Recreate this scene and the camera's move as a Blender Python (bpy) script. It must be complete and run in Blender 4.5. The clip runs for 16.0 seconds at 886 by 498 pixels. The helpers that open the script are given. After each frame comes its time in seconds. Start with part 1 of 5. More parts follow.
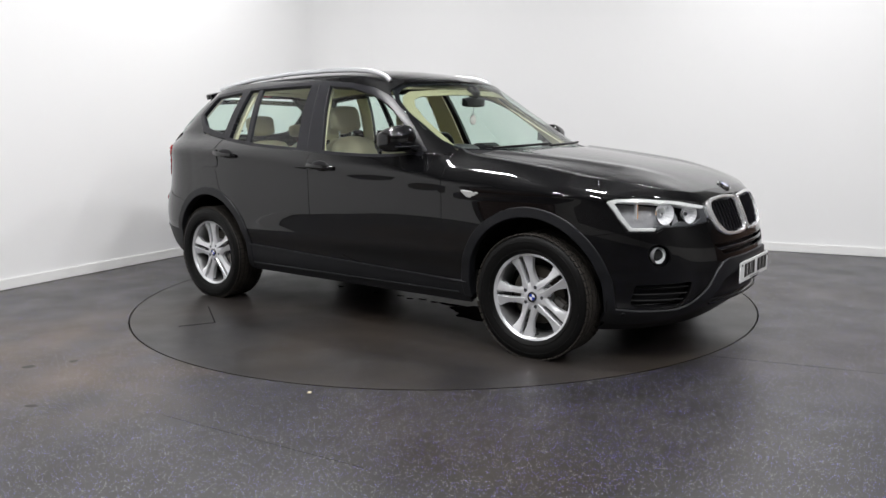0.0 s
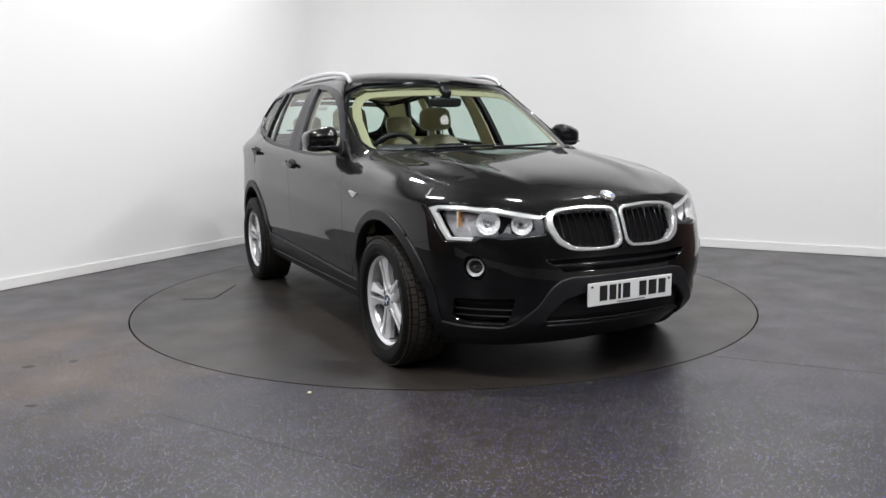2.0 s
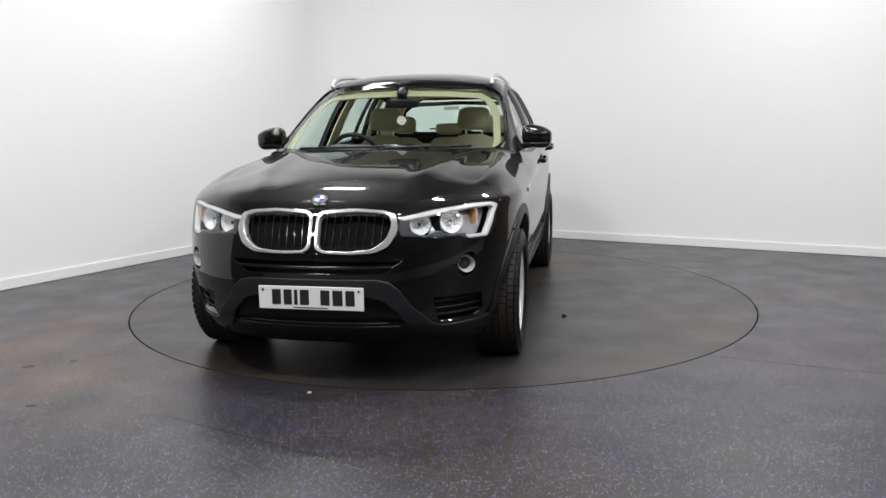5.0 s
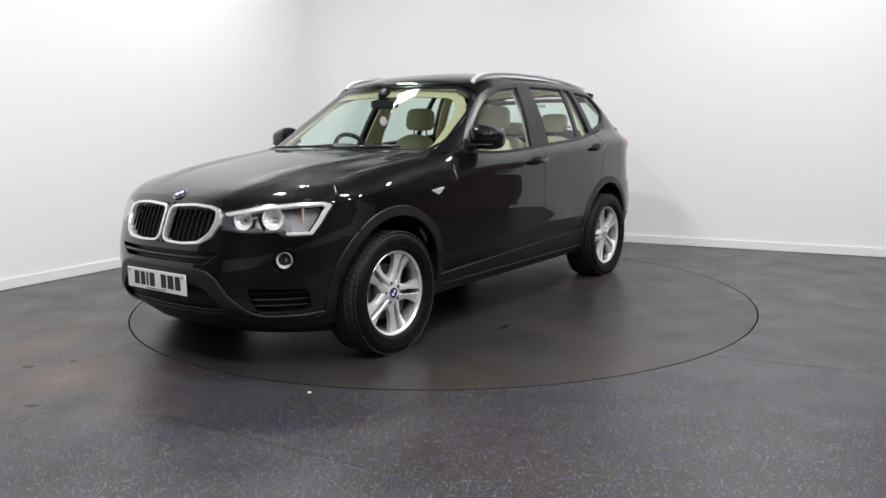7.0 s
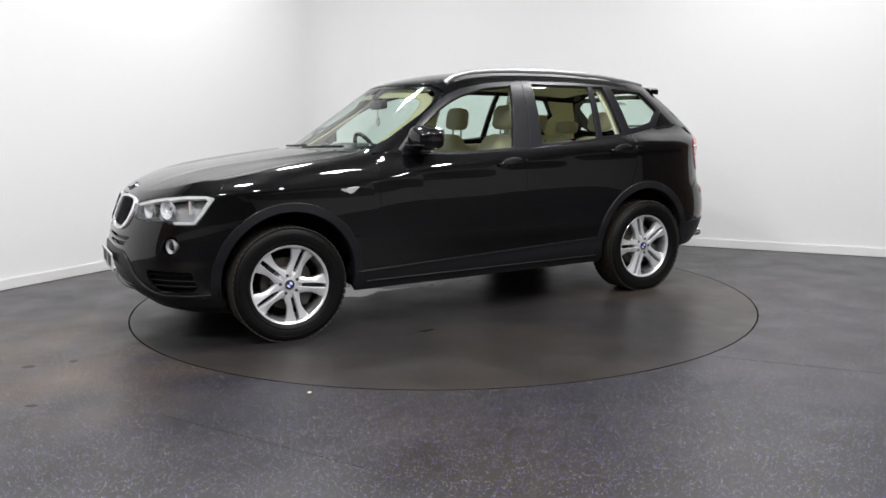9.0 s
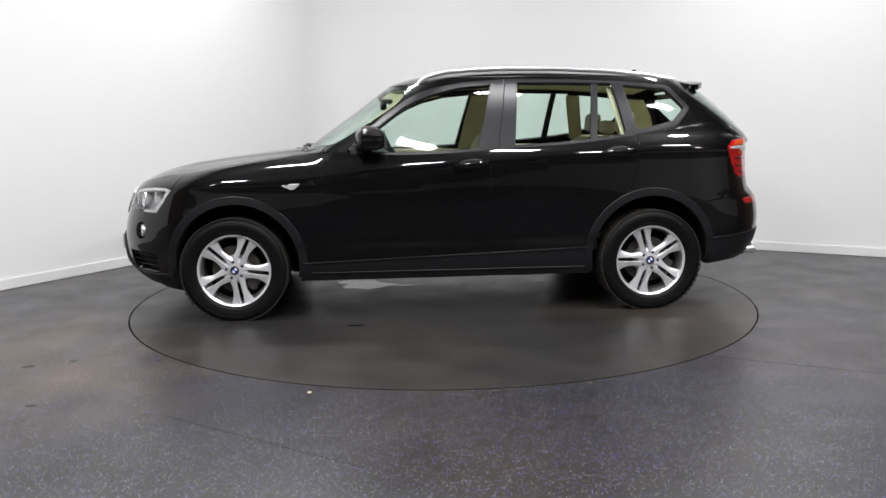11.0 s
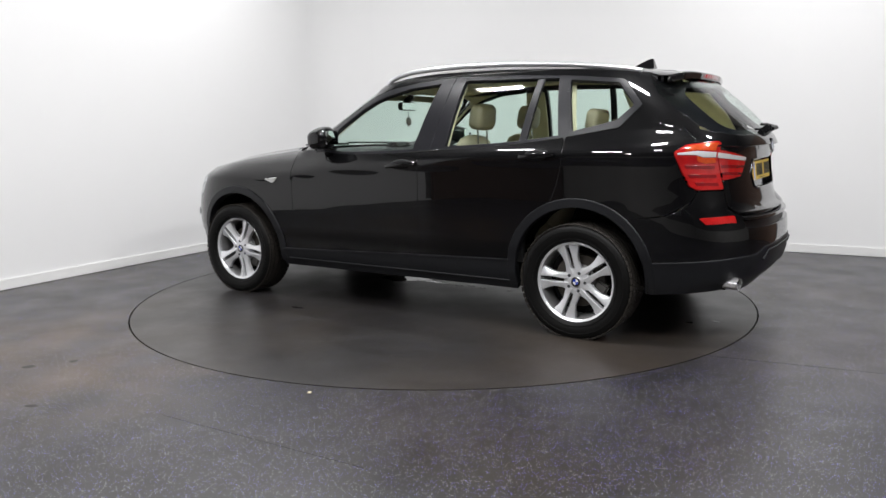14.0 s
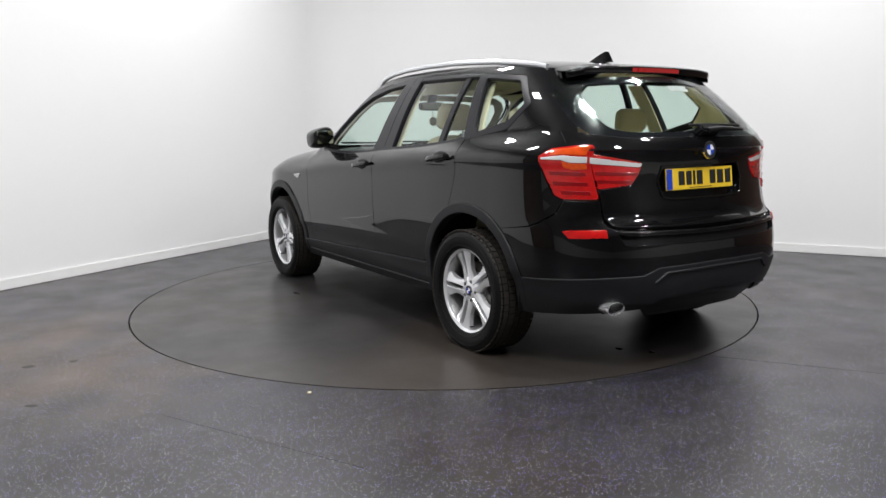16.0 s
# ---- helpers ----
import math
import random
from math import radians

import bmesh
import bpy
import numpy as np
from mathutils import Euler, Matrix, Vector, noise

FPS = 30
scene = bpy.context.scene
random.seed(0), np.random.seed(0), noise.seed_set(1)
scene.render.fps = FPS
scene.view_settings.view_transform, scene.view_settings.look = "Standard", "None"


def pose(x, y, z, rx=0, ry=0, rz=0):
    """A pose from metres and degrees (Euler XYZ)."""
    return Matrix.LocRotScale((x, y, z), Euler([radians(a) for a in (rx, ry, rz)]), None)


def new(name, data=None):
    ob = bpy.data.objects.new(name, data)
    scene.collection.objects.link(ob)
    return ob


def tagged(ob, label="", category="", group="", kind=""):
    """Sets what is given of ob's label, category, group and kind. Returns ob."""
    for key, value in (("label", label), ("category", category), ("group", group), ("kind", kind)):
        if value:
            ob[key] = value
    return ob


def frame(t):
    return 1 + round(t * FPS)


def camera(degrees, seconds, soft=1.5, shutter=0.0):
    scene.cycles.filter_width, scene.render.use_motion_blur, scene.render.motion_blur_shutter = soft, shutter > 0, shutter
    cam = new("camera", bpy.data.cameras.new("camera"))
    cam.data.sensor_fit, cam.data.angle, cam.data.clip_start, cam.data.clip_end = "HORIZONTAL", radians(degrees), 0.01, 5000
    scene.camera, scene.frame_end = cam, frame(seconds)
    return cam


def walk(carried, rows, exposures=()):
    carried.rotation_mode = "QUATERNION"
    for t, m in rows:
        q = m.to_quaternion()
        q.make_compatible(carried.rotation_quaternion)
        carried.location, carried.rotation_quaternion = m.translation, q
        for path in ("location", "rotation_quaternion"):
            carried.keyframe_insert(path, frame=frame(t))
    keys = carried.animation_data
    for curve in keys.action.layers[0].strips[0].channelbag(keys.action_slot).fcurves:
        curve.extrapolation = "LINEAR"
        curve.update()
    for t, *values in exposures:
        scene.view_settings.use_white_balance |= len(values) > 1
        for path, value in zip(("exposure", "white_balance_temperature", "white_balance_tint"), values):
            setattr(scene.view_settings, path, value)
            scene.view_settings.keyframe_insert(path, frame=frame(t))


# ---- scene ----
PIVOT = Vector((-.0023, 5.8215, 0.0))      # the turntable's axis
CAR_OFF = (.0285, -.186, 0.0)              # the car stands a little off that axis
cam = camera(59.82, 16.0)
EYE = pose(0, 0, 1.2468, 90 - 8.870, 0, 0) @ pose(0, 0, 0, 0, 0, -.687)
walk(cam, [(0.0, EYE), (16.0, EYE)])

# ---- world and lamps ----
world = bpy.data.worlds.new("world")
world.use_nodes = True
world.node_tree.nodes["Background"].inputs[0].default_value = (.02, .02, .021, 1)
scene.world = world
scene.view_settings.exposure = 0.0
CEILING = 4.6


def ceiling_lamp(x, y, sx, sy, watts, turn=0.0):
    d = bpy.data.lights.new("panel_light", "AREA")
    d.shape, d.size, d.size_y, d.energy = "RECTANGLE", sx, sy, watts
    d.color = (.99, .985, .993)
    ob = new("panel_light", d)
    ob.matrix_basis = pose(x, y, CEILING - .09, 0, 0, turn)
    return ob


# the two lamps past y = 6 are added to brighten the walls
LAMPS = [(-2.4, 1.8), (.2, 1.2), (2.8, .6), (-1.7, 4.8), (1.0, 4.0), (3.6, 3.2), (-1.35, 7.35), (2.85, 6.25), (-4.2, -1.2), (6.0, .2)]
for lx, ly in LAMPS:
    ceiling_lamp(lx, ly, .60, .24, 123 if ly < 2 else 96, -28.5)

# ---- materials ----
def material(name, base, rough=.5, metal=0.0, coat=0.0, coat_rough=.03, spec=.5, vary=0.0, scale=8.0, bump=0.0, bump_scale=60.0, rough_vary=0.0, sheen=0.0):
    m = bpy.data.materials.new(name)
    m.use_nodes = True
    nt = m.node_tree
    b = nt.nodes["Principled BSDF"]
    b.inputs["Base Color"].default_value = (*base, 1)
    b.inputs["Roughness"].default_value = rough
    b.inputs["Metallic"].default_value = metal
    b.inputs["Coat Weight"].default_value = coat
    b.inputs["Coat Roughness"].default_value = coat_rough
    b.inputs["Specular IOR Level"].default_value = spec
    b.inputs["Sheen Weight"].default_value = sheen
    tc = nt.nodes.new("ShaderNodeTexCoord")

    def noise_node(s, detail=5.0):
        n = nt.nodes.new("ShaderNodeTexNoise")
        n.inputs["Scale"].default_value, n.inputs["Detail"].default_value = s, detail
        nt.links.new(tc.outputs["Object"], n.inputs["Vector"])
        return n
    if vary or rough_vary:
        n = noise_node(scale)
        if vary:
            mix = nt.nodes.new("ShaderNodeMix")
            mix.data_type = "RGBA"
            mix.inputs["A"].default_value = (*[max(0, c * (1 - vary)) for c in base], 1)
            mix.inputs["B"].default_value = (*[min(1, c * (1 + vary)) for c in base], 1)
            nt.links.new(n.outputs["Fac"], mix.inputs["Factor"])
            nt.links.new(mix.outputs["Result"], b.inputs["Base Color"])
        if rough_vary:
            mr = nt.nodes.new("ShaderNodeMapRange")
            mr.inputs["From Min"].default_value, mr.inputs["From Max"].default_value = .3, .7
            mr.inputs["To Min"].default_value, mr.inputs["To Max"].default_value = rough - rough_vary, rough + rough_vary
            nt.links.new(n.outputs["Fac"], mr.inputs["Value"])
            nt.links.new(mr.outputs["Result"], b.inputs["Roughness"])
    if bump:
        n2 = noise_node(bump_scale, 3)
        bp = nt.nodes.new("ShaderNodeBump")
        bp.inputs["Strength"].default_value, bp.inputs["Distance"].default_value = bump, .004
        nt.links.new(n2.outputs["Fac"], bp.inputs["Height"])
        nt.links.new(bp.outputs["Normal"], b.inputs["Normal"])
    return m


def glass(name, tint, gloss_rough=.01):
    m = bpy.data.materials.new(name)
    m.use_nodes = True
    nt = m.node_tree
    nt.nodes.clear()
    out = nt.nodes.new("ShaderNodeOutputMaterial")
    mix = nt.nodes.new("ShaderNodeMixShader")
    tr = nt.nodes.new("ShaderNodeBsdfTransparent")
    gl = nt.nodes.new("ShaderNodeBsdfGlossy")
    lw = nt.nodes.new("ShaderNodeLayerWeight")
    lw.inputs["Blend"].default_value = .5
    pw = nt.nodes.new("ShaderNodeMath")
    pw.operation, pw.inputs[1].default_value = "POWER", 5.0
    fr = nt.nodes.new("ShaderNodeMath")
    fr.operation, fr.inputs[1].default_value, fr.inputs[2].default_value = "MULTIPLY_ADD", .90, .06
    nt.links.new(lw.outputs["Facing"], pw.inputs[0])
    nt.links.new(pw.outputs[0], fr.inputs[0])
    tr.inputs["Color"].default_value = (*tint, 1)
    gl.inputs["Roughness"].default_value = gloss_rough
    nt.links.new(fr.outputs[0], mix.inputs[0])
    nt.links.new(tr.outputs[0], mix.inputs[1])
    nt.links.new(gl.outputs[0], mix.inputs[2])
    nt.links.new(mix.outputs[0], out.inputs[0])
    return m


def floor_material(name, base, dust, flecks=.75, tint_at=None):
    """Dark safety vinyl: fine pale and blue flecks, worn and dusty in patches."""
    m = bpy.data.materials.new(name)
    m.use_nodes = True
    nt = m.node_tree
    b = nt.nodes["Principled BSDF"]
    tc = nt.nodes.new("ShaderNodeTexCoord")

    def tex(kind, scale, detail=4.0):
        n = nt.nodes.new(kind)
        n.inputs["Scale"].default_value = scale
        if kind == "ShaderNodeTexNoise":
            n.inputs["Detail"].default_value = detail
        nt.links.new(tc.outputs["Object"], n.inputs["Vector"])
        return n

    def ramp(src, a, b_):
        r = nt.nodes.new("ShaderNodeMapRange")
        r.inputs["From Min"].default_value, r.inputs["From Max"].default_value = a, b_
        nt.links.new(src, r.inputs["Value"])
        return r.outputs["Result"]

    def mixc(fac, a, c):
        x = nt.nodes.new("ShaderNodeMix")
        x.data_type = "RGBA"
        nt.links.new(fac, x.inputs["Factor"])
        for key, v in (("A", a), ("B", c)):
            if isinstance(v, tuple):
                x.inputs[key].default_value = (*v, 1)
            else:
                nt.links.new(v, x.inputs[key])
        return x.outputs["Result"]

    def mult(a, c):
        x = nt.nodes.new("ShaderNodeMath")
        x.operation = "MULTIPLY"
        nt.links.new(a, x.inputs[0])
        if isinstance(c, float):
            x.inputs[1].default_value = c
        else:
            nt.links.new(c, x.inputs[1])
        return x.outputs[0]
    grime = tex("ShaderNodeTexNoise", 1.3, 8)
    col = mixc(ramp(grime.outputs["Fac"], .35, .7), base, tuple(c * k for c, k in zip(base, (1.35, 1.27, 1.2))))
    brown = tex("ShaderNodeTexNoise", .55, 5)
    col = mixc(mult(ramp(brown.outputs["Fac"], .45, .68), dust), col, (.042, .033, .024))
    # browner towards one spot, broken up by noise
    if tint_at:
        away = nt.nodes.new("ShaderNodeVectorMath")
        away.operation, away.inputs[1].default_value = "DISTANCE", tint_at
        nt.links.new(tc.outputs["Object"], away.inputs[0])
        streak = tex("ShaderNodeTexNoise", 2.2, 8)
        col = mixc(mult(mult(ramp(away.outputs["Value"], 1.45, .5), ramp(streak.outputs["Fac"], .32, .62)), .75), col, (.072, .050, .029))
    v = tex("ShaderNodeTexVoronoi", 150.0)
    spot = ramp(v.outputs["Distance"], .27, .17)
    sep = nt.nodes.new("ShaderNodeSeparateColor")
    nt.links.new(v.outputs["Color"], sep.inputs[0])
    some = ramp(sep.outputs[0], .46, .52)
    fleck = mixc(ramp(sep.outputs[1], .42, .50), (.66, .65, .67), (.25, .22, .76))
    col = mixc(mult(mult(spot, some), flecks), col, fleck)
    nt.links.new(col, b.inputs["Base Color"])
    wear = tex("ShaderNodeTexNoise", 3.0, 8)
    rr = nt.nodes.new("ShaderNodeMapRange")
    rr.inputs["From Min"].default_value, rr.inputs["From Max"].default_value = .3, .75
    rr.inputs["To Min"].default_value, rr.inputs["To Max"].default_value = .30, .44
    nt.links.new(wear.outputs["Fac"], rr.inputs["Value"])
    nt.links.new(rr.outputs["Result"], b.inputs["Roughness"])
    fine = tex("ShaderNodeTexNoise", 160.0, 2)
    bp = nt.nodes.new("ShaderNodeBump")
    bp.inputs["Strength"].default_value, bp.inputs["Distance"].default_value = .12, .002
    nt.links.new(fine.outputs["Fac"], bp.inputs["Height"])
    nt.links.new(bp.outputs["Normal"], b.inputs["Normal"])
    return m


M_WALL = material("white_wall_paint", (.80, .80, .80), .55, vary=.015, scale=1.2, bump=.05, bump_scale=90)
M_SKIRT = material("skirting_paint", (.78, .78, .77), .35, vary=.03, scale=5)
M_DARKWALL = material("unseen_dark_wall", (.13, .125, .12), .6, vary=.12, scale=1.5)
M_CEIL = material("dark_ceiling", (.10, .10, .10), .8, vary=.1, scale=2)
M_FLOOR = floor_material("flecked_vinyl", (.0150, .0148, .0150), .45, .95, (-2.15, 4.25, 0))
M_DISC = floor_material("flecked_vinyl_turntable", (.0160, .0152, .0145), .75, .16)
M_PIT = material("pit_black", (.006, .006, .006), .8, spec=.05, vary=.2)
M_PAINT = material("black_metallic_paint", (.0022, .0022, .0026), .4, 0, 1.0, .010, .04, vary=.15, scale=400)
M_PAINT.node_tree.nodes["Principled BSDF"].inputs["Coat IOR"].default_value = 1.52
M_PLASTIC = material("dark_grey_plastic", (.0105, .0110, .0130), .45, spec=.32, vary=.1, scale=30, bump=.12, bump_scale=350)
M_BLACK = material("black_plastic", (.007, .007, .008), .38, spec=.25, vary=.15, scale=20)
M_GLOSSBLACK = material("gloss_black_trim", (.008, .008, .010), .12, vary=.1, scale=20)
M_SATIN = material("satin_black_pillar_trim", (.011, .011, .014), .33, spec=.3, vary=.1, scale=15)
M_RUBBER = material("tyre_rubber", (.0045, .0044, .0043), .5, spec=.18, vary=.25, scale=25, bump=.15, bump_scale=120)
M_TREAD = material("dusty_tread_rubber", (.019, .015, .011), .8, vary=.35, scale=30, bump=.2, bump_scale=90)
M_ALLOY = material("silver_alloy", (.84, .85, .87), .26, .50, .4, .06, vary=.05, scale=25)
# darker than the alloy: shade inside the wheel is put into its colour
M_BARREL = material("wheel_barrel", (.40, .40, .40), .35, .8, vary=.2, scale=20)
M_CRYSTAL = material("faceted_reflector", (.62, .62, .64), .14, .35, .5, .04, vary=.10, scale=60, bump=1.0, bump_scale=45)
M_SLAT = material("matt_black_slat", (.006, .006, .0065), .55, spec=.25, vary=.2, scale=30)
M_ALLOYD = material("brake_dusted_alloy", (.10, .095, .09), .5, .6, vary=.2, scale=25)
M_DISCBR = material("brake_disc_steel", (.075, .066, .055), .5, .6, vary=.2, scale=30)
M_CHROME = material("chrome", (.82, .82, .83), .07, 1.0, vary=.02, scale=30)
M_RAIL = material("satin_aluminium", (.72, .73, .75), .28, .75, vary=.05, scale=40)
M_LEATHER = material("beige_leather", (.52, .47, .33), .5, vary=.10, scale=12, bump=.15, bump_scale=140)
M_LINING = material("beige_lining", (.68, .64, .44), .8, vary=.06, scale=20)
# the beige lining painted darker, to offset light let through the glass
M_LININGSHADED = material("beige_lining_shaded", (.235, .225, .135), .85, vary=.06, scale=20)
M_DASH = material("dashboard_black", (.020, .021, .023), .5, vary=.12, scale=20, bump=.15, bump_scale=250)
M_CARPET = material("cabin_carpet", (.05, .045, .035), .95, vary=.2, scale=60)
M_GLASS = glass("car_glass", (.85, .955, .905))
M_LENS = glass("clear_lens", (.93, .95, .96))
M_REDLENS = material("red_lens", (.42, .008, .008), .12, 0, 1.0, .03, vary=.35, scale=30)
M_REDDARK = material("dark_red_lens", (.20, .003, .005), .15, 0, 1.0, .03, vary=.2, scale=30)
M_AMBER = material("amber_reflector", (.72, .36, .13), .25, 0, .6, vary=.1, scale=60)
M_WHITELENS = material("white_lens", (.62, .62, .61), .2, 0, 1.0, .03, vary=.05, scale=60)
M_REFLECTOR = material("lamp_reflector", (.92, .92, .93), .20, .22, vary=.05, scale=30)
M_LAMPDARK = material("lamp_bezel_dark", (.045, .046, .05), .3, vary=.1, scale=20)
M_PLATEW = material("white_plate", (.74, .75, .75), .4, vary=.03, scale=10)
M_PLATEY = material("yellow_plate", (.78, .52, .03), .4, vary=.03, scale=10)
M_INK = material("plate_ink", (.012, .012, .012), .5, vary=.1)
M_BLUE = material("blue_enamel", (.02, .06, .45), .15, 0, .8, vary=.05)
M_WHITE = material("white_enamel", (.80, .80, .82), .15, 0, .8, vary=.03)
M_MIRROR = material("mirror_glass", (.9, .92, .92), .01, 1.0)
M_UNDER = material("underbody", (.009, .009, .009), .8, spec=.15, vary=.3, scale=12)
M_WATER = material("spilt_water", (.010, .010, .010), .03, spec=.5)
M_SCUFF = material("pale_scuff", (.040, .038, .035), .6, vary=.45, scale=30)
M_SKIN = material("medallion", (.75, .70, .68), .3, vary=.1, scale=90)
M_AMBERRED = material("orange_red_lens", (.62, .07, .01), .15, 0, 1.0, .03, vary=.3, scale=40)
M_BRIGHT = material("satin_chrome", (.86, .86, .87), .16, .75, vary=.03, scale=30)
M_PALEBAND = material("pale_reflected_band", (.50, .49, .47), .5, vary=.12, scale=1.5)
M_BROWNBAND = material("brown_reflected_band", (.105, .060, .042), .5, vary=.3, scale=2)

# ---- helpers for meshes ----
from mathutils.geometry import delaunay_2d_cdt


def link_mesh(name, verts, faces, mat, parent=None, label="", smooth=True, normals=None):
    me = bpy.data.meshes.new(name)
    me.from_pydata([tuple(map(float, v)) for v in verts], [], faces)
    me.update()
    if smooth:
        me.shade_smooth()
    if normals is not None:
        me.normals_split_custom_set_from_vertices([tuple(map(float, n)) for n in normals])
    me.materials.append(mat)
    ob = new(name, me)
    if parent is not None:
        ob.parent = parent
    if label:
        tagged(ob, label)
    return ob


def part(name, bm, mat, parent=None, label="", smooth=30, bevel=0.0):
    """Link a bmesh as one mesh object."""
    if bevel:
        es = [e for e in bm.edges if len(e.link_faces) == 2 and e.calc_face_angle() > .6]
        bmesh.ops.bevel(bm, geom=es, offset=bevel, segments=2, affect="EDGES", clamp_overlap=True)
    bmesh.ops.recalc_face_normals(bm, faces=bm.faces)
    me = bpy.data.meshes.new(name)
    bm.to_mesh(me)
    bm.free()
    if smooth:
        me.shade_smooth()
        me.set_sharp_from_angle(angle=radians(smooth))
    me.materials.append(mat)
    ob = new(name, me)
    if parent is not None:
        ob.parent = parent
    if label:
        tagged(ob, label)
    return ob


def box(bm, m, sx, sy, sz):
    g = bmesh.ops.create_cube(bm, size=1, matrix=m @ Matrix.Diagonal((sx, sy, sz, 1)))
    return g["verts"]


def cyl(bm, m, r1, r2, depth, seg=32, caps=True):
    return bmesh.ops.create_cone(bm, cap_ends=caps, segments=seg, radius1=r1, radius2=r2, depth=depth, matrix=m)["verts"]


def inside(poly, pts):
    x, y = pts[:, 0], pts[:, 1]
    c = np.zeros(len(pts), bool)
    n = len(poly)
    for i in range(n):
        x1, y1 = poly[i]
        x2, y2 = poly[(i + 1) % n]
        if y1 != y2:
            c ^= ((y1 > y) != (y2 > y)) & (x < (x2 - x1) * (y - y1) / (y2 - y1) + x1)
    return c


def rounded(pts, r=.02, k=4):
    """A closed outline with rounded corners; a point may carry its own radius."""
    out, n = [], len(pts)
    for i in range(n):
        p, a, b = (np.array(q[:2], float) for q in (pts[i], pts[i - 1], pts[(i + 1) % n]))
        rr = pts[i][2] if len(pts[i]) > 2 else r
        da, db = np.linalg.norm(a - p), np.linalg.norm(b - p)
        if rr <= 0:
            out.append(p)
            continue
        pa, pb = p + (a - p) / da * min(rr, .48 * da), p + (b - p) / db * min(rr, .48 * db)
        for t in np.linspace(0, 1, k + 1):
            out.append((1 - t) ** 2 * pa + 2 * t * (1 - t) * p + t * t * pb)
    return np.array(out)


def area(poly):
    x, y = poly[:, 0], poly[:, 1]
    return .5 * np.sum(x * np.roll(y, -1) - y * np.roll(x, -1))


def dense(poly, step):
    poly = np.array([np.array(q[:2], float) for q in poly])
    if area(poly) < 0:
        poly = poly[::-1]
    out = []
    for i in range(len(poly)):
        a, b = poly[i], poly[(i + 1) % len(poly)]
        d = np.linalg.norm(b - a)
        if d < 1e-5:
            continue
        n = max(1, int(math.ceil(d / step)))
        out += [a + (b - a) * j / n for j in range(n)]
    return np.array(out)


def inset(poly, g):
    """Move a closed counter-clockwise outline inwards by g."""
    a, b = np.roll(poly, 1, 0), np.roll(poly, -1, 0)
    t = b - a
    t /= np.linalg.norm(t, axis=1)[:, None].clip(1e-9)
    return poly + g * np.stack([-t[:, 1], t[:, 0]], 1)


def fill(outline, holes, res):
    """Points and triangles of an outline with holes; the first points are the loops in order."""
    loops = [outline] + list(holes)
    lo, hi = outline.min(0), outline.max(0)
    gx = np.arange(lo[0] + res * .5, hi[0], res)
    gy = np.arange(lo[1] + res * .5, hi[1], res)
    G = np.stack(np.meshgrid(gx, gy, indexing="ij"), -1).reshape(-1, 2)
    if len(G):
        keep = inside(outline, G)
        for h in holes:
            keep &= ~inside(h, G)
        allb = np.concatenate(loops)
        near = np.full(len(G), 9.0)
        for c in range(0, len(allb), 200):
            near = np.minimum(near, np.sqrt(((G[:, None] - allb[None, c:c + 200]) ** 2).sum(-1)).min(1))
        G = G[keep & (near > res * .42)]
    P = np.concatenate(loops + ([G] if len(G) else []))
    edges, k = [], 0
    for l in loops:
        edges += [(k + i, k + (i + 1) % len(l)) for i in range(len(l))]
        k += len(l)
    v, e, f, ov, *_ = delaunay_2d_cdt([Vector(p) for p in P], edges, [], 0, 1e-7)
    back = [o[0] if o else -1 for o in ov]
    V = np.array([tuple(q) for q in v])
    F = np.array([list(t) for t in f if len(t) == 3])
    c = V[F].mean(1)
    keep = inside(outline, c)
    for h in holes:
        keep &= ~inside(h, c)
    return V, F[keep], [len(l) for l in loops], back


def solid_sheet(name, mat, outline, holes, z_top, thick, parent=None, label="", res=.6):
    """A flat sheet with holes and thickness."""
    outline = dense(outline, res)
    holes = [dense(h, res) for h in holes]
    V, F, sizes, back = fill(outline, holes, res)
    n = len(V)
    verts = [(x, y, z_top) for x, y in V] + [(x, y, z_top - thick) for x, y in V]
    faces = [tuple(t) for t in F] + [tuple(n + i for i in t[::-1]) for t in F]
    count = {}
    for t in F:
        for a, b in ((t[0], t[1]), (t[1], t[2]), (t[2], t[0])):
            count[(a, b)] = 1
    for a, b in count:
        if (b, a) not in count:
            faces.append((b, a, n + a, n + b))
    return link_mesh(name, verts, faces, mat, parent, label, smooth=False)


# ---- the room ----
DISC_R = 2.246
CORNER = Vector((-1.37, 10.153, 0))
D_RIGHT, D_LEFT = Vector((.879, -.4768, 0)), Vector((-.4768, -.879, 0))
A_, B_ = CORNER + 13.5 * D_RIGHT, CORNER + 14.5 * D_LEFT
ROOM = [CORNER, A_, A_ + B_ - CORNER, B_]
ring = [(PIVOT.x + (DISC_R + .010) * math.cos(a), PIVOT.y + (DISC_R + .010) * math.sin(a)) for a in np.linspace(0, 2 * math.pi, 160, endpoint=False)]
floor = tagged(solid_sheet("floor", M_FLOOR, [(p.x, p.y) for p in ROOM], [ring], 0.0, .03), "dark grey flecked vinyl floor, dusty and worn", "floor", kind="structure")
bm = bmesh.new()
cyl(bm, Matrix.Translation((PIVOT.x, PIVOT.y, -.1)), DISC_R + .1, DISC_R + .1, .06, 96)
tagged(part("turntable_pit", bm, M_PIT), "dark pit beneath the turntable", "pit", kind="structure")


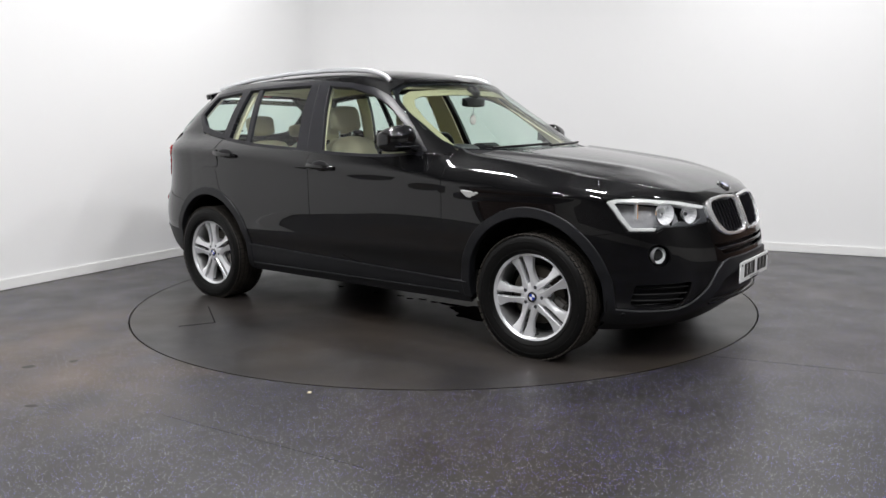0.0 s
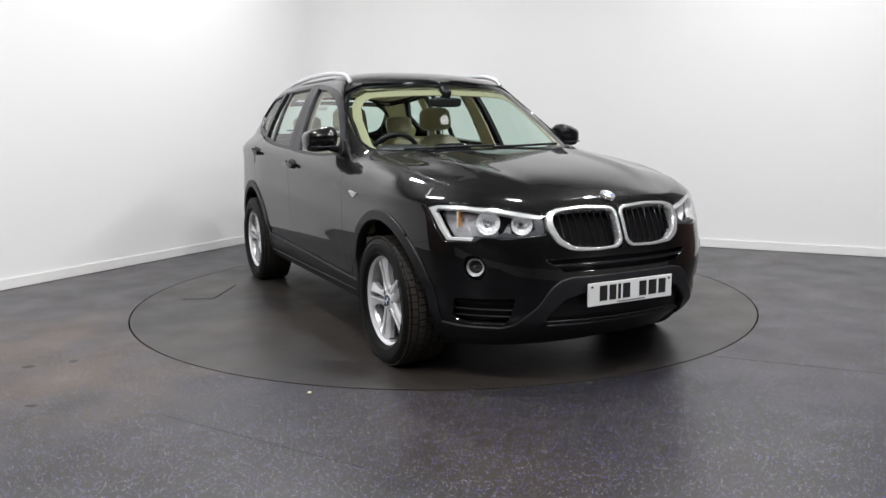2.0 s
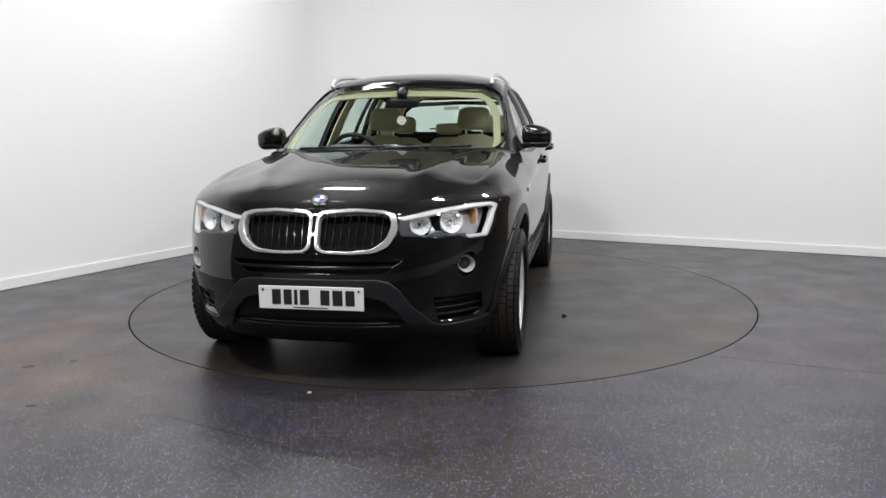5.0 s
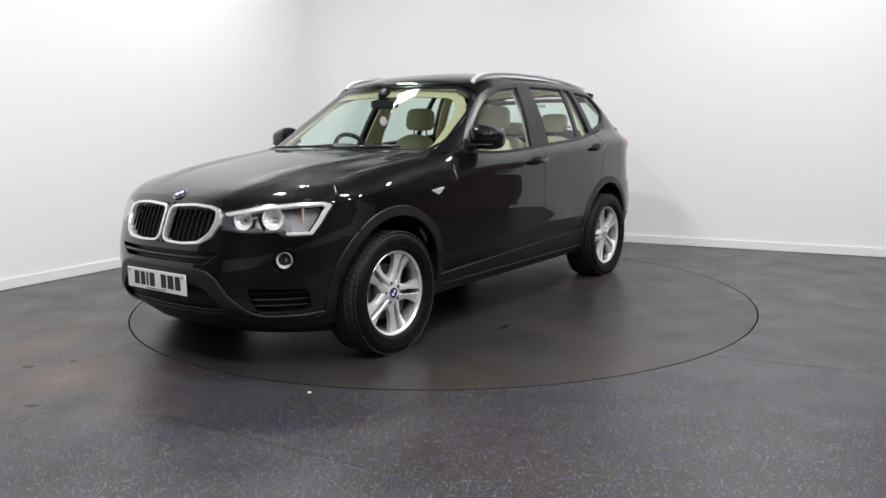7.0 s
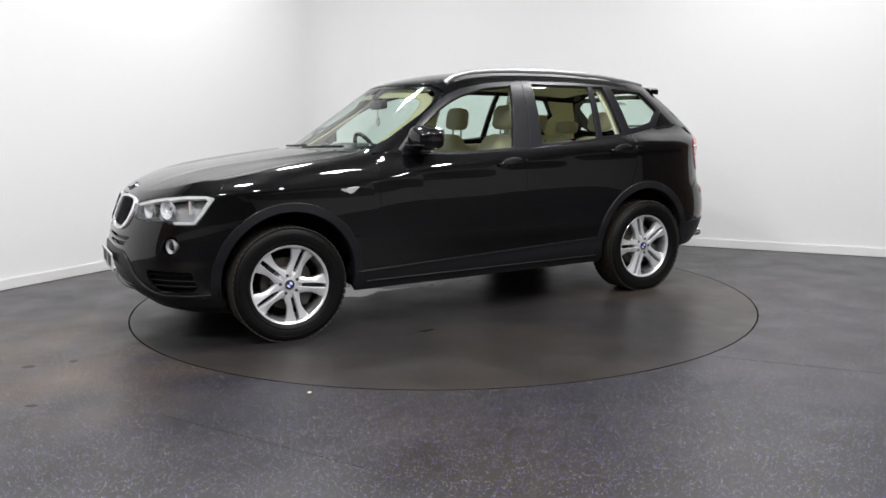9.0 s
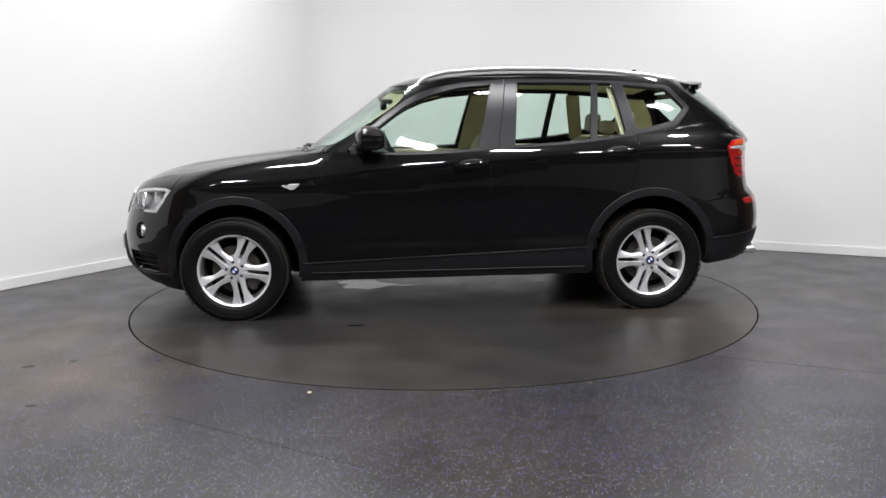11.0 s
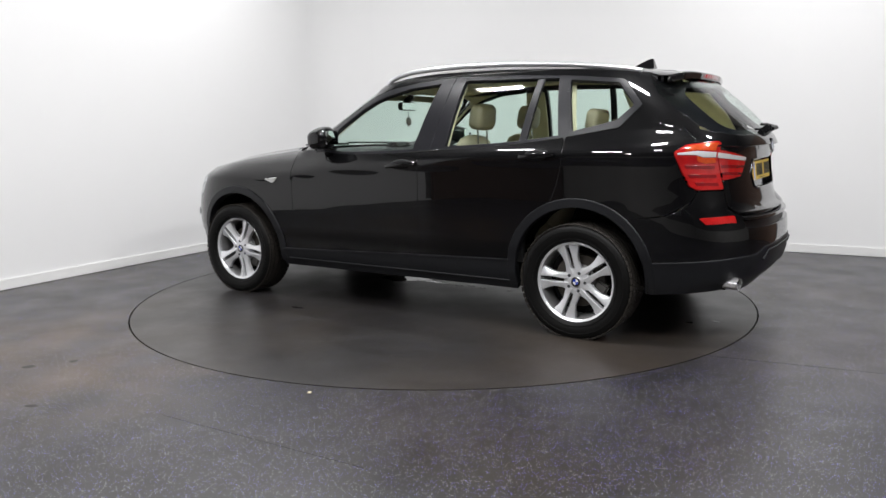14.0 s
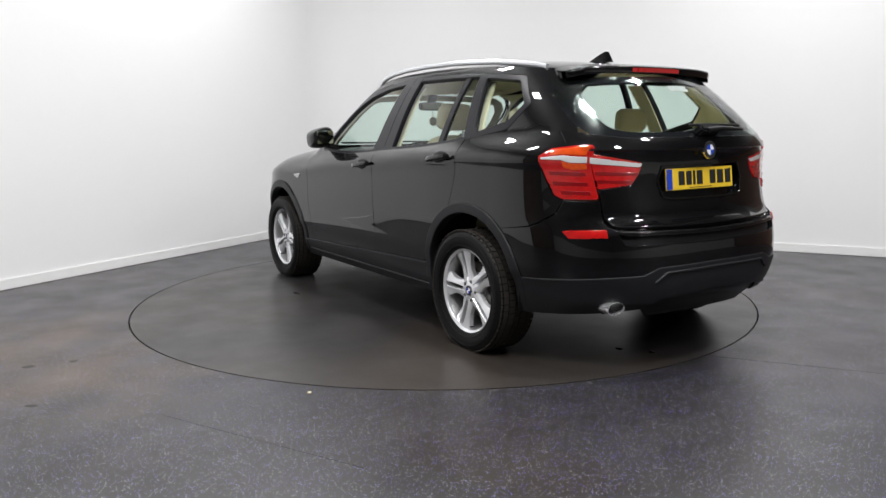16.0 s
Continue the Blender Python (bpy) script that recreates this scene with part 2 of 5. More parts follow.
def wall(name, a, b, label, mat=M_WALL, h=CEILING):
    d = (b - a).normalized()
    n = Vector((d.y, -d.x, 0))
    mid = (a + b) / 2
    if n.dot(PIVOT - mid) > 0:
        n = -n
    bm = bmesh.new()
    box(bm, Matrix.Translation(mid + n * .1 + Vector((0, 0, h / 2 - .05))) @ Matrix.Rotation(math.atan2(d.y, d.x), 4, "Z"), (b - a).length, .2, h + .1)
    w = tagged(part(name, bm, mat, smooth=0), label, "wall", kind="structure")
    bm = bmesh.new()
    box(bm, Matrix.Translation(mid - n * .008 + Vector((0, 0, .044))) @ Matrix.Rotation(math.atan2(d.y, d.x), 4, "Z"), (b - a).length, .016, .088)
    tagged(part("baseboard_" + name[5:], bm, M_SKIRT, smooth=30, bevel=.005), "painted white skirting board along the wall", "skirting board", kind="structure")
    return w


# past these ends, unseen dark walls are added for the car to reflect
E_END, W_END = CORNER + 6.6 * D_RIGHT, CORNER + 8.6 * D_LEFT
COVE = .55
wall("wall_east", CORNER + COVE * D_RIGHT, E_END, "plain white painted studio wall")
wall("wall_west", W_END, CORNER + COVE * D_LEFT, "plain white painted studio wall")
wall("wall_east_dark", E_END, ROOM[1], "unseen dark wall added for the car to reflect", M_DARKWALL)
wall("wall_west_dark", ROOM[3], W_END, "unseen dark wall added for the car to reflect", M_DARKWALL)
# the walls meet in a rounded corner
cc = CORNER + COVE * (D_RIGHT + D_LEFT)
bm = bmesh.new()
cols = []
for a in np.linspace(0, math.pi / 2, 17):
    d = -(math.cos(a) * D_RIGHT + math.sin(a) * D_LEFT)
    cols.append([bm.verts.new((cc + d * r) + Vector((0, 0, z))) for r, z in ((COVE, -.05), (COVE, CEILING), (COVE + .2, CEILING), (COVE + .2, -.05))])
for p0, p1 in zip(cols, cols[1:]):
    for i in range(4):
        bm.faces.new((p0[i], p0[(i + 1) % 4], p1[(i + 1) % 4], p1[i]))
tagged(part("wall_corner", bm, M_WALL, smooth=40), "rounded white corner between two studio walls", "wall", kind="structure")
bm = bmesh.new()
cols = []
for a in np.linspace(0, math.pi / 2, 17):
    d = -(math.cos(a) * D_RIGHT + math.sin(a) * D_LEFT)
    cols.append([bm.verts.new((cc + d * r) + Vector((0, 0, z))) for r, z in ((COVE - .016, .001), (COVE - .016, .085), (COVE, .088), (COVE, .001))])
for p0, p1 in zip(cols, cols[1:]):
    for i in range(4):
        bm.faces.new((p0[i], p0[(i + 1) % 4], p1[(i + 1) % 4], p1[i]))
tagged(part("baseboard_corner", bm, M_SKIRT, smooth=40), "painted white skirting board round the corner", "skirting board", kind="structure")
# unseen walls closing the room, kept dark so the paint reflects dark
wall("wall_south", ROOM[2], ROOM[3], "unseen dark grey wall added behind the camera to be reflected", M_DARKWALL)
wall("wall_far_east", ROOM[1], ROOM[2], "unseen dark wall added to close the room", M_DARKWALL)
def panelling(name, a, b, h=1.30, mat=M_PALEBAND, label="unseen pale band on the lower wall, added for the car to reflect"):
    """An unseen band along the lower part of a wall, added to be reflected."""
    d = (b - a).normalized()
    n = Vector((d.y, -d.x, 0))
    mid = (a + b) / 2
    if n.dot(PIVOT - mid) < 0:
        n = -n
    bm = bmesh.new()
    box(bm, Matrix.Translation(mid + n * .045 + Vector((0, 0, h / 2 + .001))) @ Matrix.Rotation(math.atan2(d.y, d.x), 4, "Z"), (b - a).length - .2, .05, h)
    tagged(part(name, bm, mat, smooth=0), label, "panelling", kind="structure")


# bands out of view, there only to tint the reflections in the paint
panelling("reflected_band_far_east", ROOM[1], ROOM[2])
panelling("reflected_band_south", ROOM[2], ROOM[3])
panelling("reflected_band_east", E_END, ROOM[1], 2.4, M_BROWNBAND, "unseen brown band on the lower wall, added for the car to reflect")
panelling("reflected_band_west", ROOM[3], W_END, 2.4, M_BROWNBAND, "unseen brown band on the lower wall, added for the car to reflect")
tagged(solid_sheet("ceiling", M_CEIL, [(p.x, p.y) for p in ROOM], [], CEILING + .1, .1, res=2.0), "dark painted studio ceiling", "ceiling", kind="structure")

# lamp housings round the ceiling's light panels
for lx, ly in LAMPS:
    bm = bmesh.new()
    rot = Matrix.Translation((lx, ly, CEILING - .045)) @ Matrix.Rotation(radians(-28.5), 4, "Z")
    for sx, sy, w, d in ((0, .14, .68, .03), (0, -.14, .68, .03), (.325, 0, .03, .25), (-.325, 0, .03, .25)):
        box(bm, rot @ Matrix.Translation((sx, sy, -.02)), w, d, .10)
    box(bm, rot @ Matrix.Translation((0, 0, .01)), 0.66, .28, .05)
    tagged(part("ceiling_light", bm, M_SKIRT, smooth=30), "white ceiling light panel, switched on", "ceiling light", "ceiling lights")

# joints between the vinyl strips
for name, a, b in (("floor_joint", (1.40, 4.105), (3.4, 3.20)), ("floor_joint", (-1.254, 3.281), (-.292, 2.706))):
    a, b = Vector((*a, 0)), Vector((*b, 0))
    bm = bmesh.new()
    box(bm, Matrix.Translation((a + b) / 2 + Vector((0, 0, .0003))) @ Matrix.Rotation(math.atan2((b - a).y, (b - a).x), 4, "Z"), (b - a).length, .004, .001)
    tagged(part(name, bm, M_FLOOR, smooth=0), "thin joint between strips of vinyl", "floor joint", kind="structure")

# ---- the turntable ----
turntable = tagged(new("turntable"), "round motorised turntable flush with the floor, vinyl covered", "turntable")
turntable.matrix_basis = Matrix.Translation(PIVOT)
bm = bmesh.new()
cyl(bm, Matrix.Translation((0, 0, -.015)), DISC_R, DISC_R, .03, 160)
part("disc", bm, M_DISC, turntable, smooth=30)
# cut lines in the vinyl of the turntable, an oil spot and spilt water under the car
def on_disc(x, y, z=0.0):
    return Vector((x + CAR_OFF[0], y + CAR_OFF[1], z))


for (x0, y0), (x1, y1) in (((-.81, -1.62), (-.70, -1.42)), ((-.70, -1.42), (-1.13, -1.16))):
    a, b = on_disc(x0, y0), on_disc(x1, y1)
    bm = bmesh.new()
    box(bm, Matrix.Translation((a + b) / 2 + Vector((0, 0, .0006))) @ Matrix.Rotation(math.atan2((b - a).y, (b - a).x), 4, "Z"), (b - a).length, .007, .003)
    part("cut_line", bm, M_PIT, turntable, "thin dark cut in the vinyl", smooth=0)


def blot(name, mat, cx, cy, rx, ry, seed, label, parent=None, h=.0015):
    """A flat, ragged patch lying on the turntable."""
    rnd = random.Random(seed)
    ph = [rnd.uniform(0, 6.3) for _ in range(5)]
    bm = bmesh.new()
    c = on_disc(cx, cy)
    lo_, hi_ = [], []
    for i in range(48):
        a = 2 * math.pi * i / 48
        k = 1 + .18 * math.sin(2 * a + ph[0]) + .14 * math.sin(3 * a + ph[1]) + .10 * math.sin(5 * a + ph[2]) + .07 * math.sin(9 * a + ph[3])
        lo_.append(bm.verts.new((c.x + rx * k * math.cos(a), c.y + ry * k * math.sin(a), .0002)))
        hi_.append(bm.verts.new((c.x + (rx * k - .003) * math.cos(a), c.y + (ry * k - .003) * math.sin(a), h)))
    bm.faces.new(hi_)
    for i in range(48):
        j = (i + 1) % 48
        bm.faces.new((lo_[i], lo_[j], hi_[j], hi_[i]))
    return part(name, bm, mat, parent or turntable, label, smooth=0)


blot("oil_spot", M_PIT, .61, 1.13, .045, .020, 3, "small dark oil spot")
blot("puddle", M_WATER, .58, -.20, .23, .17, 5, "spilt water")
blot("puddle", M_WATER, .28, -.12, .10, .03, 8, "spilt water")
for k, (px_, py_) in enumerate(((.12, -.12), (.0, -.10), (-.10, -.13), (-.22, -.1), (-.45, -.12), (-.85, -.1), (-1.9, .2), (-2.05, .1))):
    blot("drip", M_WATER, px_, py_, .028, .014, 20 + k, "drop of spilt water")


def scrap(name, mat, x, y, rx, ry, h, seed, label, category):
    """A small ragged flake lying on the floor."""
    rnd = random.Random(seed)
    bm = bmesh.new()
    k = [rnd.uniform(.7, 1.25) for _ in range(11)]
    lo_ = [bm.verts.new((x + rx * q * math.cos(6.283 * i / 11), y + ry * q * math.sin(6.283 * i / 11), .0003)) for i, q in enumerate(k)]
    hi_ = [bm.verts.new((v.co.x * .85 + x * .15, v.co.y * .85 + y * .15, h * rnd.uniform(.6, 1.2))) for v in lo_]
    top = bm.verts.new((x, y, h * 1.2))
    for i in range(11):
        j = (i + 1) % 11
        bm.faces.new((lo_[i], lo_[j], hi_[j], hi_[i]))
        bm.faces.new((hi_[i], hi_[j], top))
    return tagged(part(name, bm, mat, smooth=0), label, category)


scrap("paper_scrap", M_LEATHER, -.65, 3.56, .011, .014, .004, 4, "small crumpled scrap of pale paper on the floor", "litter")
for k, (sx, sy, rx, ry) in enumerate(((-2.25, 4.03, .035, .03), (-2.05, 4.12, .025, .025), (-1.92, 3.42, .03, .02))):
    tagged(scrap("floor_scuff", M_SCUFF, sx, sy, rx, ry, .0008, 60 + k, "pale dried mark on the dark vinyl floor", "floor mark"), kind="structure")
# ---- the car's body surfaces: x forward, y left, z up, origin on the floor midway between the axles ----
def curve(xs, ys):
    """A smooth monotone curve through the given knots."""
    X, Y = np.array(xs, float), np.array(ys, float)
    if X[0] > X[-1]:
        X, Y = X[::-1], Y[::-1]
    h = np.diff(X)
    d = np.diff(Y) / h
    m = np.zeros(len(X))
    for i in range(1, len(X) - 1):
        if d[i - 1] * d[i] > 0:
            a, b = 2 * h[i] + h[i - 1], h[i] + 2 * h[i - 1]
            m[i] = (a + b) / (a / d[i - 1] + b / d[i])
    m[0], m[-1] = d[0], d[-1]

    def f(x):
        x = np.clip(np.asarray(x, float), X[0], X[-1])
        i = np.clip(np.searchsorted(X, x, side="right") - 1, 0, len(X) - 2)
        t = (x - X[i]) / h[i]
        return (Y[i] * (1 + 2 * t) * (1 - t) ** 2 + h[i] * m[i] * t * (1 - t) ** 2
                + Y[i + 1] * t * t * (3 - 2 * t) + h[i] * m[i + 1] * t * t * (t - 1))
    return f


side_w = curve([.10, .24, .31, .36, .42, .47, .50, .53, .58, .64, .70, .80, .90, .96, 1.0, 1.06, 1.14, 1.22], [.77, .835, .866, .879, .884, .890, .898, .9035, .906, .911, .916, .9195, .919, .9195, .926, .906, .868, .825])
crease_z = curve([2.2, 1.4, 1.0, .5, 0, -.9, -1.6, -2.3], [.88, .89, .91, .965, 1.0, 1.055, 1.08, 1.08])
side_taper = curve([1.8, 1.35, .8, 0, -1.0, -1.5, -1.9], [.985, .995, 1, 1, 1, .985, .955])
nose_x = curve([.14, .22, .30, .36, .41, .50, .59, .68, .78, .84, .88, .92, .98], [2.04, 2.15, 2.235, 2.278, 2.289, 2.290, 2.281, 2.258, 2.222, 2.194, 2.162, 2.115, 2.02])
tail_x = curve([.16, .25, .33, .38, .50, .59, .70, .755, .785, .88, 1.0, 1.07, 1.125, 1.16, 1.2], [-2.14, -2.23, -2.30, -2.355, -2.39, -2.392, -2.38, -2.36, -2.315, -2.285, -2.265, -2.262, -2.272, -2.29, -2.275])
fender_z = curve([.5, .72, .86, 1.06, 1.25, 1.45, 1.65, 1.84, 2.0, 2.2], [1.6, 1.2, 1.115, 1.085, 1.06, 1.03, .99, .94, .89, .84])
FRONT_X, REAR_X, FRONT_N, REAR_N = 1.35, -1.6, 2.6, 2.9
ROLL_H, ROLL_W, ROLL_R = .11, .13, .13


def arc_table(a, b, n):
    p = np.linspace(0, math.pi / 2, 400)
    x, y = a * np.cos(p) ** (2 / n), b * np.sin(p) ** (2 / n)
    s = np.concatenate([[0], np.cumsum(np.hypot(np.diff(x), np.diff(y)))])
    return p, s


F_P, F_S = arc_table(2.28 - FRONT_X, .91, FRONT_N)
R_P, R_S = arc_table(2.36 + REAR_X, .90, REAR_N)
U_FRONT = F_S[-1]                       # where the front corner ends and the side begins
U_REAR = U_FRONT + FRONT_X - REAR_X     # where the rear corner begins
U_END = U_REAR + R_S[-1]


def u_side(x):
    return U_FRONT + FRONT_X - x


glass_w = curve([1.0, 1.1, 1.2, 1.3, 1.4, 1.5, 1.56, 1.60, 1.64], [.898, .862, .824, .784, .738, .682, .640, .60, .54])
glass_taper = curve([.7, .3, -.4, -1.0, -1.5, -1.9], [.975, .99, 1, .99, .962, .925])


def body_side(x, z):
    ze = z - (crease_z(x) - 1.0) * np.clip((z - .5) / .35, 0, 1)
    w = side_w(ze) * side_taper(x)
    k = np.exp(-((x - 1.40) / .42) ** 2) + .9 * np.exp(-((x + 1.40) / .42) ** 2)
    t = np.clip((z - crease_z(x) - .03) / .14, 0, 1)
    t = t * t * (3 - 2 * t)
    w = w * (1 - t) + t * glass_w(z) * glass_taper(x)
    return w + .015 * k * np.exp(-((z - .62) / .24) ** 2)


def lower(u, v):
    """The lower body: u runs round from the middle of the nose (0) along the side to the middle of the tail, v is the height, and past the
    fender's shoulder the way over it."""
    u, v = np.broadcast_arrays(np.asarray(u, float), np.asarray(v, float))
    sgn = np.where((u < 0) | (u > U_END), -1.0, 1.0)
    u = np.abs(u)
    u = np.where(u > U_END, 2 * U_END - u, u)
    pf = np.interp(u, F_S, F_P)
    pr = np.interp(U_END - u, R_S, R_P)
    front, rear = u < U_FRONT, u > U_REAR
    x_mid = FRONT_X - (u - U_FRONT)
    cf, sf = np.cos(pf).clip(1e-9) ** (2 / FRONT_N), np.sin(pf).clip(1e-9) ** (2 / FRONT_N)
    cr, sr = np.cos(pr).clip(1e-9) ** (2 / REAR_N), np.sin(pr).clip(1e-9) ** (2 / REAR_N)
    z = v
    for _ in range(2):
        x = np.where(front, FRONT_X + (nose_x(z) - FRONT_X) * cf, np.where(rear, REAR_X + (tail_x(z) - REAR_X) * cr, x_mid))
        top = fender_z(x) - ROLL_H + np.where(front, .28 * (1 - sf ** 2) ** 2, 0)
        a = np.clip((v - top) / ROLL_R, 0, math.pi / 2)
        z = np.where(v > top, top + ROLL_H * np.sin(a), v)
    y = body_side(np.where(front, FRONT_X + .35 * (x - FRONT_X), np.where(rear, REAR_X + .5 * (x - REAR_X), x)), z) * np.where(front, sf, np.where(rear, sr, 1))
    y = y - ROLL_W * (1 - np.cos(a)) * np.where(front, sf ** 3, 1)
    y = y + np.where(rear, .035 * cr * sr, 0) * np.exp(-((z - .56) / .17) ** 2)
    return np.stack([x, sgn * y, z], -1)


screen_x = curve([1.02, 1.13, 1.25, 1.38, 1.50, 1.56, 1.64], [1.12, .957, .784, .600, .437, .352, .225])
rear_x = curve([1.05, 1.16, 1.27, 1.40, 1.51, 1.58, 1.64], [-2.33, -2.30, -2.21, -2.08, -1.95, -1.86, -1.76])
SCREEN_D, SCREEN_N, REARW_D, REARW_N = .42, 2.5, .50, 2.6


def cabin_y(x, z):
    xs, xr = screen_x(z) - SCREEN_D, rear_x(z) + REARW_D
    w = glass_w(z) * glass_taper(x)
    tf, tr = np.clip((x - xs) / SCREEN_D, 0, 1), np.clip((xr - x) / REARW_D, 0, 1)
    return w * (1 - tf ** SCREEN_N) ** (1 / SCREEN_N) * (1 - tr ** REARW_N) ** (1 / REARW_N)


def cabin(x, z):
    """The cabin's side by x and z; a negative third value in side picks the right hand side."""
    x, z = np.broadcast_arrays(np.asarray(x, float), np.asarray(z, float))
    return np.stack([x, cabin_y(x, z), z], -1)


def screen(y, z):
    """The windscreen by y and z."""
    y, z = np.broadcast_arrays(np.asarray(y, float), np.asarray(z, float))
    w = glass_w(z) * .98
    x = screen_x(z) - SCREEN_D * (1 - (1 - np.clip(np.abs(y) / w, 0, .999) ** SCREEN_N) ** (1 / SCREEN_N))
    return np.stack([x, y, z], -1)


def rear_screen(y, z):
    y, z = np.broadcast_arrays(np.asarray(y, float), np.asarray(z, float))
    w = glass_w(z) * .94
    x = rear_x(z) + REARW_D * (1 - (1 - np.clip(np.abs(y) / w, 0, .999) ** REARW_N) ** (1 / REARW_N))
    return np.stack([x, y, z], -1)


def shoulder(u):
    """The way v at which the fender's shoulder meets the bonnet."""
    return lower(u, 9.0)[..., 2] - ROLL_H + ROLL_R * math.pi / 2


edge_v = curve([0, .2, .4, .6, .7, .8, .85, .9, .95, 1.0], [.905, .905, .900, .930, .963, 1.002, 1.022, 1.040, 1.058, float(shoulder(1.0))])   # the bonnet's front edge on the nose
_u = np.linspace(0, 1.0, 120)
_e = lower(_u, edge_v(_u))
_e[:, 1] = np.maximum.accumulate(_e[:, 1])
_s = lower(np.linspace(1.0, u_side(.6), 160), 9.0)[::-1]       # the fender's upper edge, by rising x

_o = np.concatenate([_s, _e[::-1][1:]])                       # the bonnet's outline from the cowl to the middle of its nose


def ux(x, z):
    """The way round to the place x on the side, at the height z."""
    x, z = np.broadcast_arrays(np.asarray(x, float), np.asarray(z, float))
    cf = ((x - FRONT_X) / (nose_x(z) - FRONT_X)).clip(1e-6, 1)
    cr = ((x - REAR_X) / (tail_x(z) - REAR_X)).clip(1e-6, 1)
    f = np.interp(np.arccos(cf ** (FRONT_N / 2)), F_P, F_S)
    r = U_END - np.interp(np.arccos(cr ** (REAR_N / 2)), R_P, R_S)
    return np.where(x > FRONT_X, f, np.where(x < REAR_X, r, u_side(x)))


def hood(x, y):
    """The bonnet by x and y, drawn from the cowl to its front edge."""
    x, y = np.broadcast_arrays(np.asarray(x, float), np.asarray(y, float))
    ay = np.abs(y)

    def drawn(x, ay):
        xe, ze = np.interp(ay, _e[:, 1], _e[:, 0]), np.interp(ay, _e[:, 1], _e[:, 2])
        t = ((x - .95) / (xe - .95)).clip(0, 1.02)
        zc = 1.132 - .03 * (ay / .74) ** 2
        return zc + (ze - zc) * (.66 * t ** 1.1 + .34 * t ** 7)
    xs = np.minimum(x, _s[-1, 0])
    ye, ze = np.interp(xs, _s[:, 0], _s[:, 1]), np.interp(xs, _s[:, 0], _s[:, 2])
    z = drawn(x, ay) + (ze - drawn(xs, ye)) * (ay / ye).clip(0, 1) ** 6
    # towards the front corner the section falls evenly to the outline
    yo, zo = np.interp(x, _o[:, 0], _o[:, 1]), np.interp(x, _o[:, 0], _o[:, 2])
    z0 = drawn(x, ay * 0)
    soft = z0 + (zo - z0) * (ay / yo.clip(.05)).clip(0, 1.03) ** 3.2
    w = ((ay - .42) / .2).clip(0, 1) * ((x - 1.2) / .4).clip(0, 1)
    w = w * w * (3 - 2 * w)
    z = z + (soft - z) * w
    yr = np.interp(x, [.9, 2.15], [.60, .36])
    return np.stack([x, y, z + .012 * np.exp(-((ay - yr) / .06) ** 2) * np.clip((2.1 - x) / .4, 0, 1)], -1)


roof_c = curve([.5, .37, .2, 0, -.3, -.6, -.9, -1.3, -1.65, -1.95], [1.520, 1.562, 1.611, 1.645, 1.669, 1.673, 1.666, 1.643, 1.606, 1.562])
roof_edge = curve([.4, .2, .1, 0, -.15, -.3, -.6, -.9, -1.3, -1.6, -1.9], [1.553, 1.556, 1.572, 1.588, 1.606, 1.616, 1.621, 1.616, 1.597, 1.572, 1.545])


def roof(x, y):
    x, y = np.broadcast_arrays(np.asarray(x, float), np.asarray(y, float))
    xc = np.minimum(x, .368)
    yb, zb = cabin_y(xc, roof_edge(xc)).clip(.02), roof_edge(xc)
    return np.stack([x, y, zb + (roof_c(x) - zb) * (1 - (np.abs(y) / yb).clip(0, 1.05) ** 2.6)], -1)


# ---- panels laid on the body surfaces ----
def normals_of(surf, A, B, P):
    e = 1e-3
    n = np.cross(surf(A + e, B) - surf(A - e, B), surf(A, B + e) - surf(A, B - e))
    n /= np.linalg.norm(n, axis=1)[:, None].clip(1e-12)
    ref = np.stack([P[:, 0] - P[:, 0].clip(-1.2, 1.2), P[:, 1], P[:, 2] - .6], 1)
    n[(n * ref).sum(1) < 0] *= -1
    return n


car = tagged(new("suv_car"), "glossy black five-door SUV with silver double-spoke alloy wheels", "car")
car.matrix_basis = Matrix.Translation(PIVOT)


def under(ob):
    """Set a part of the car at the car's place on the turntable."""
    ob.location = CAR_OFF
    return ob


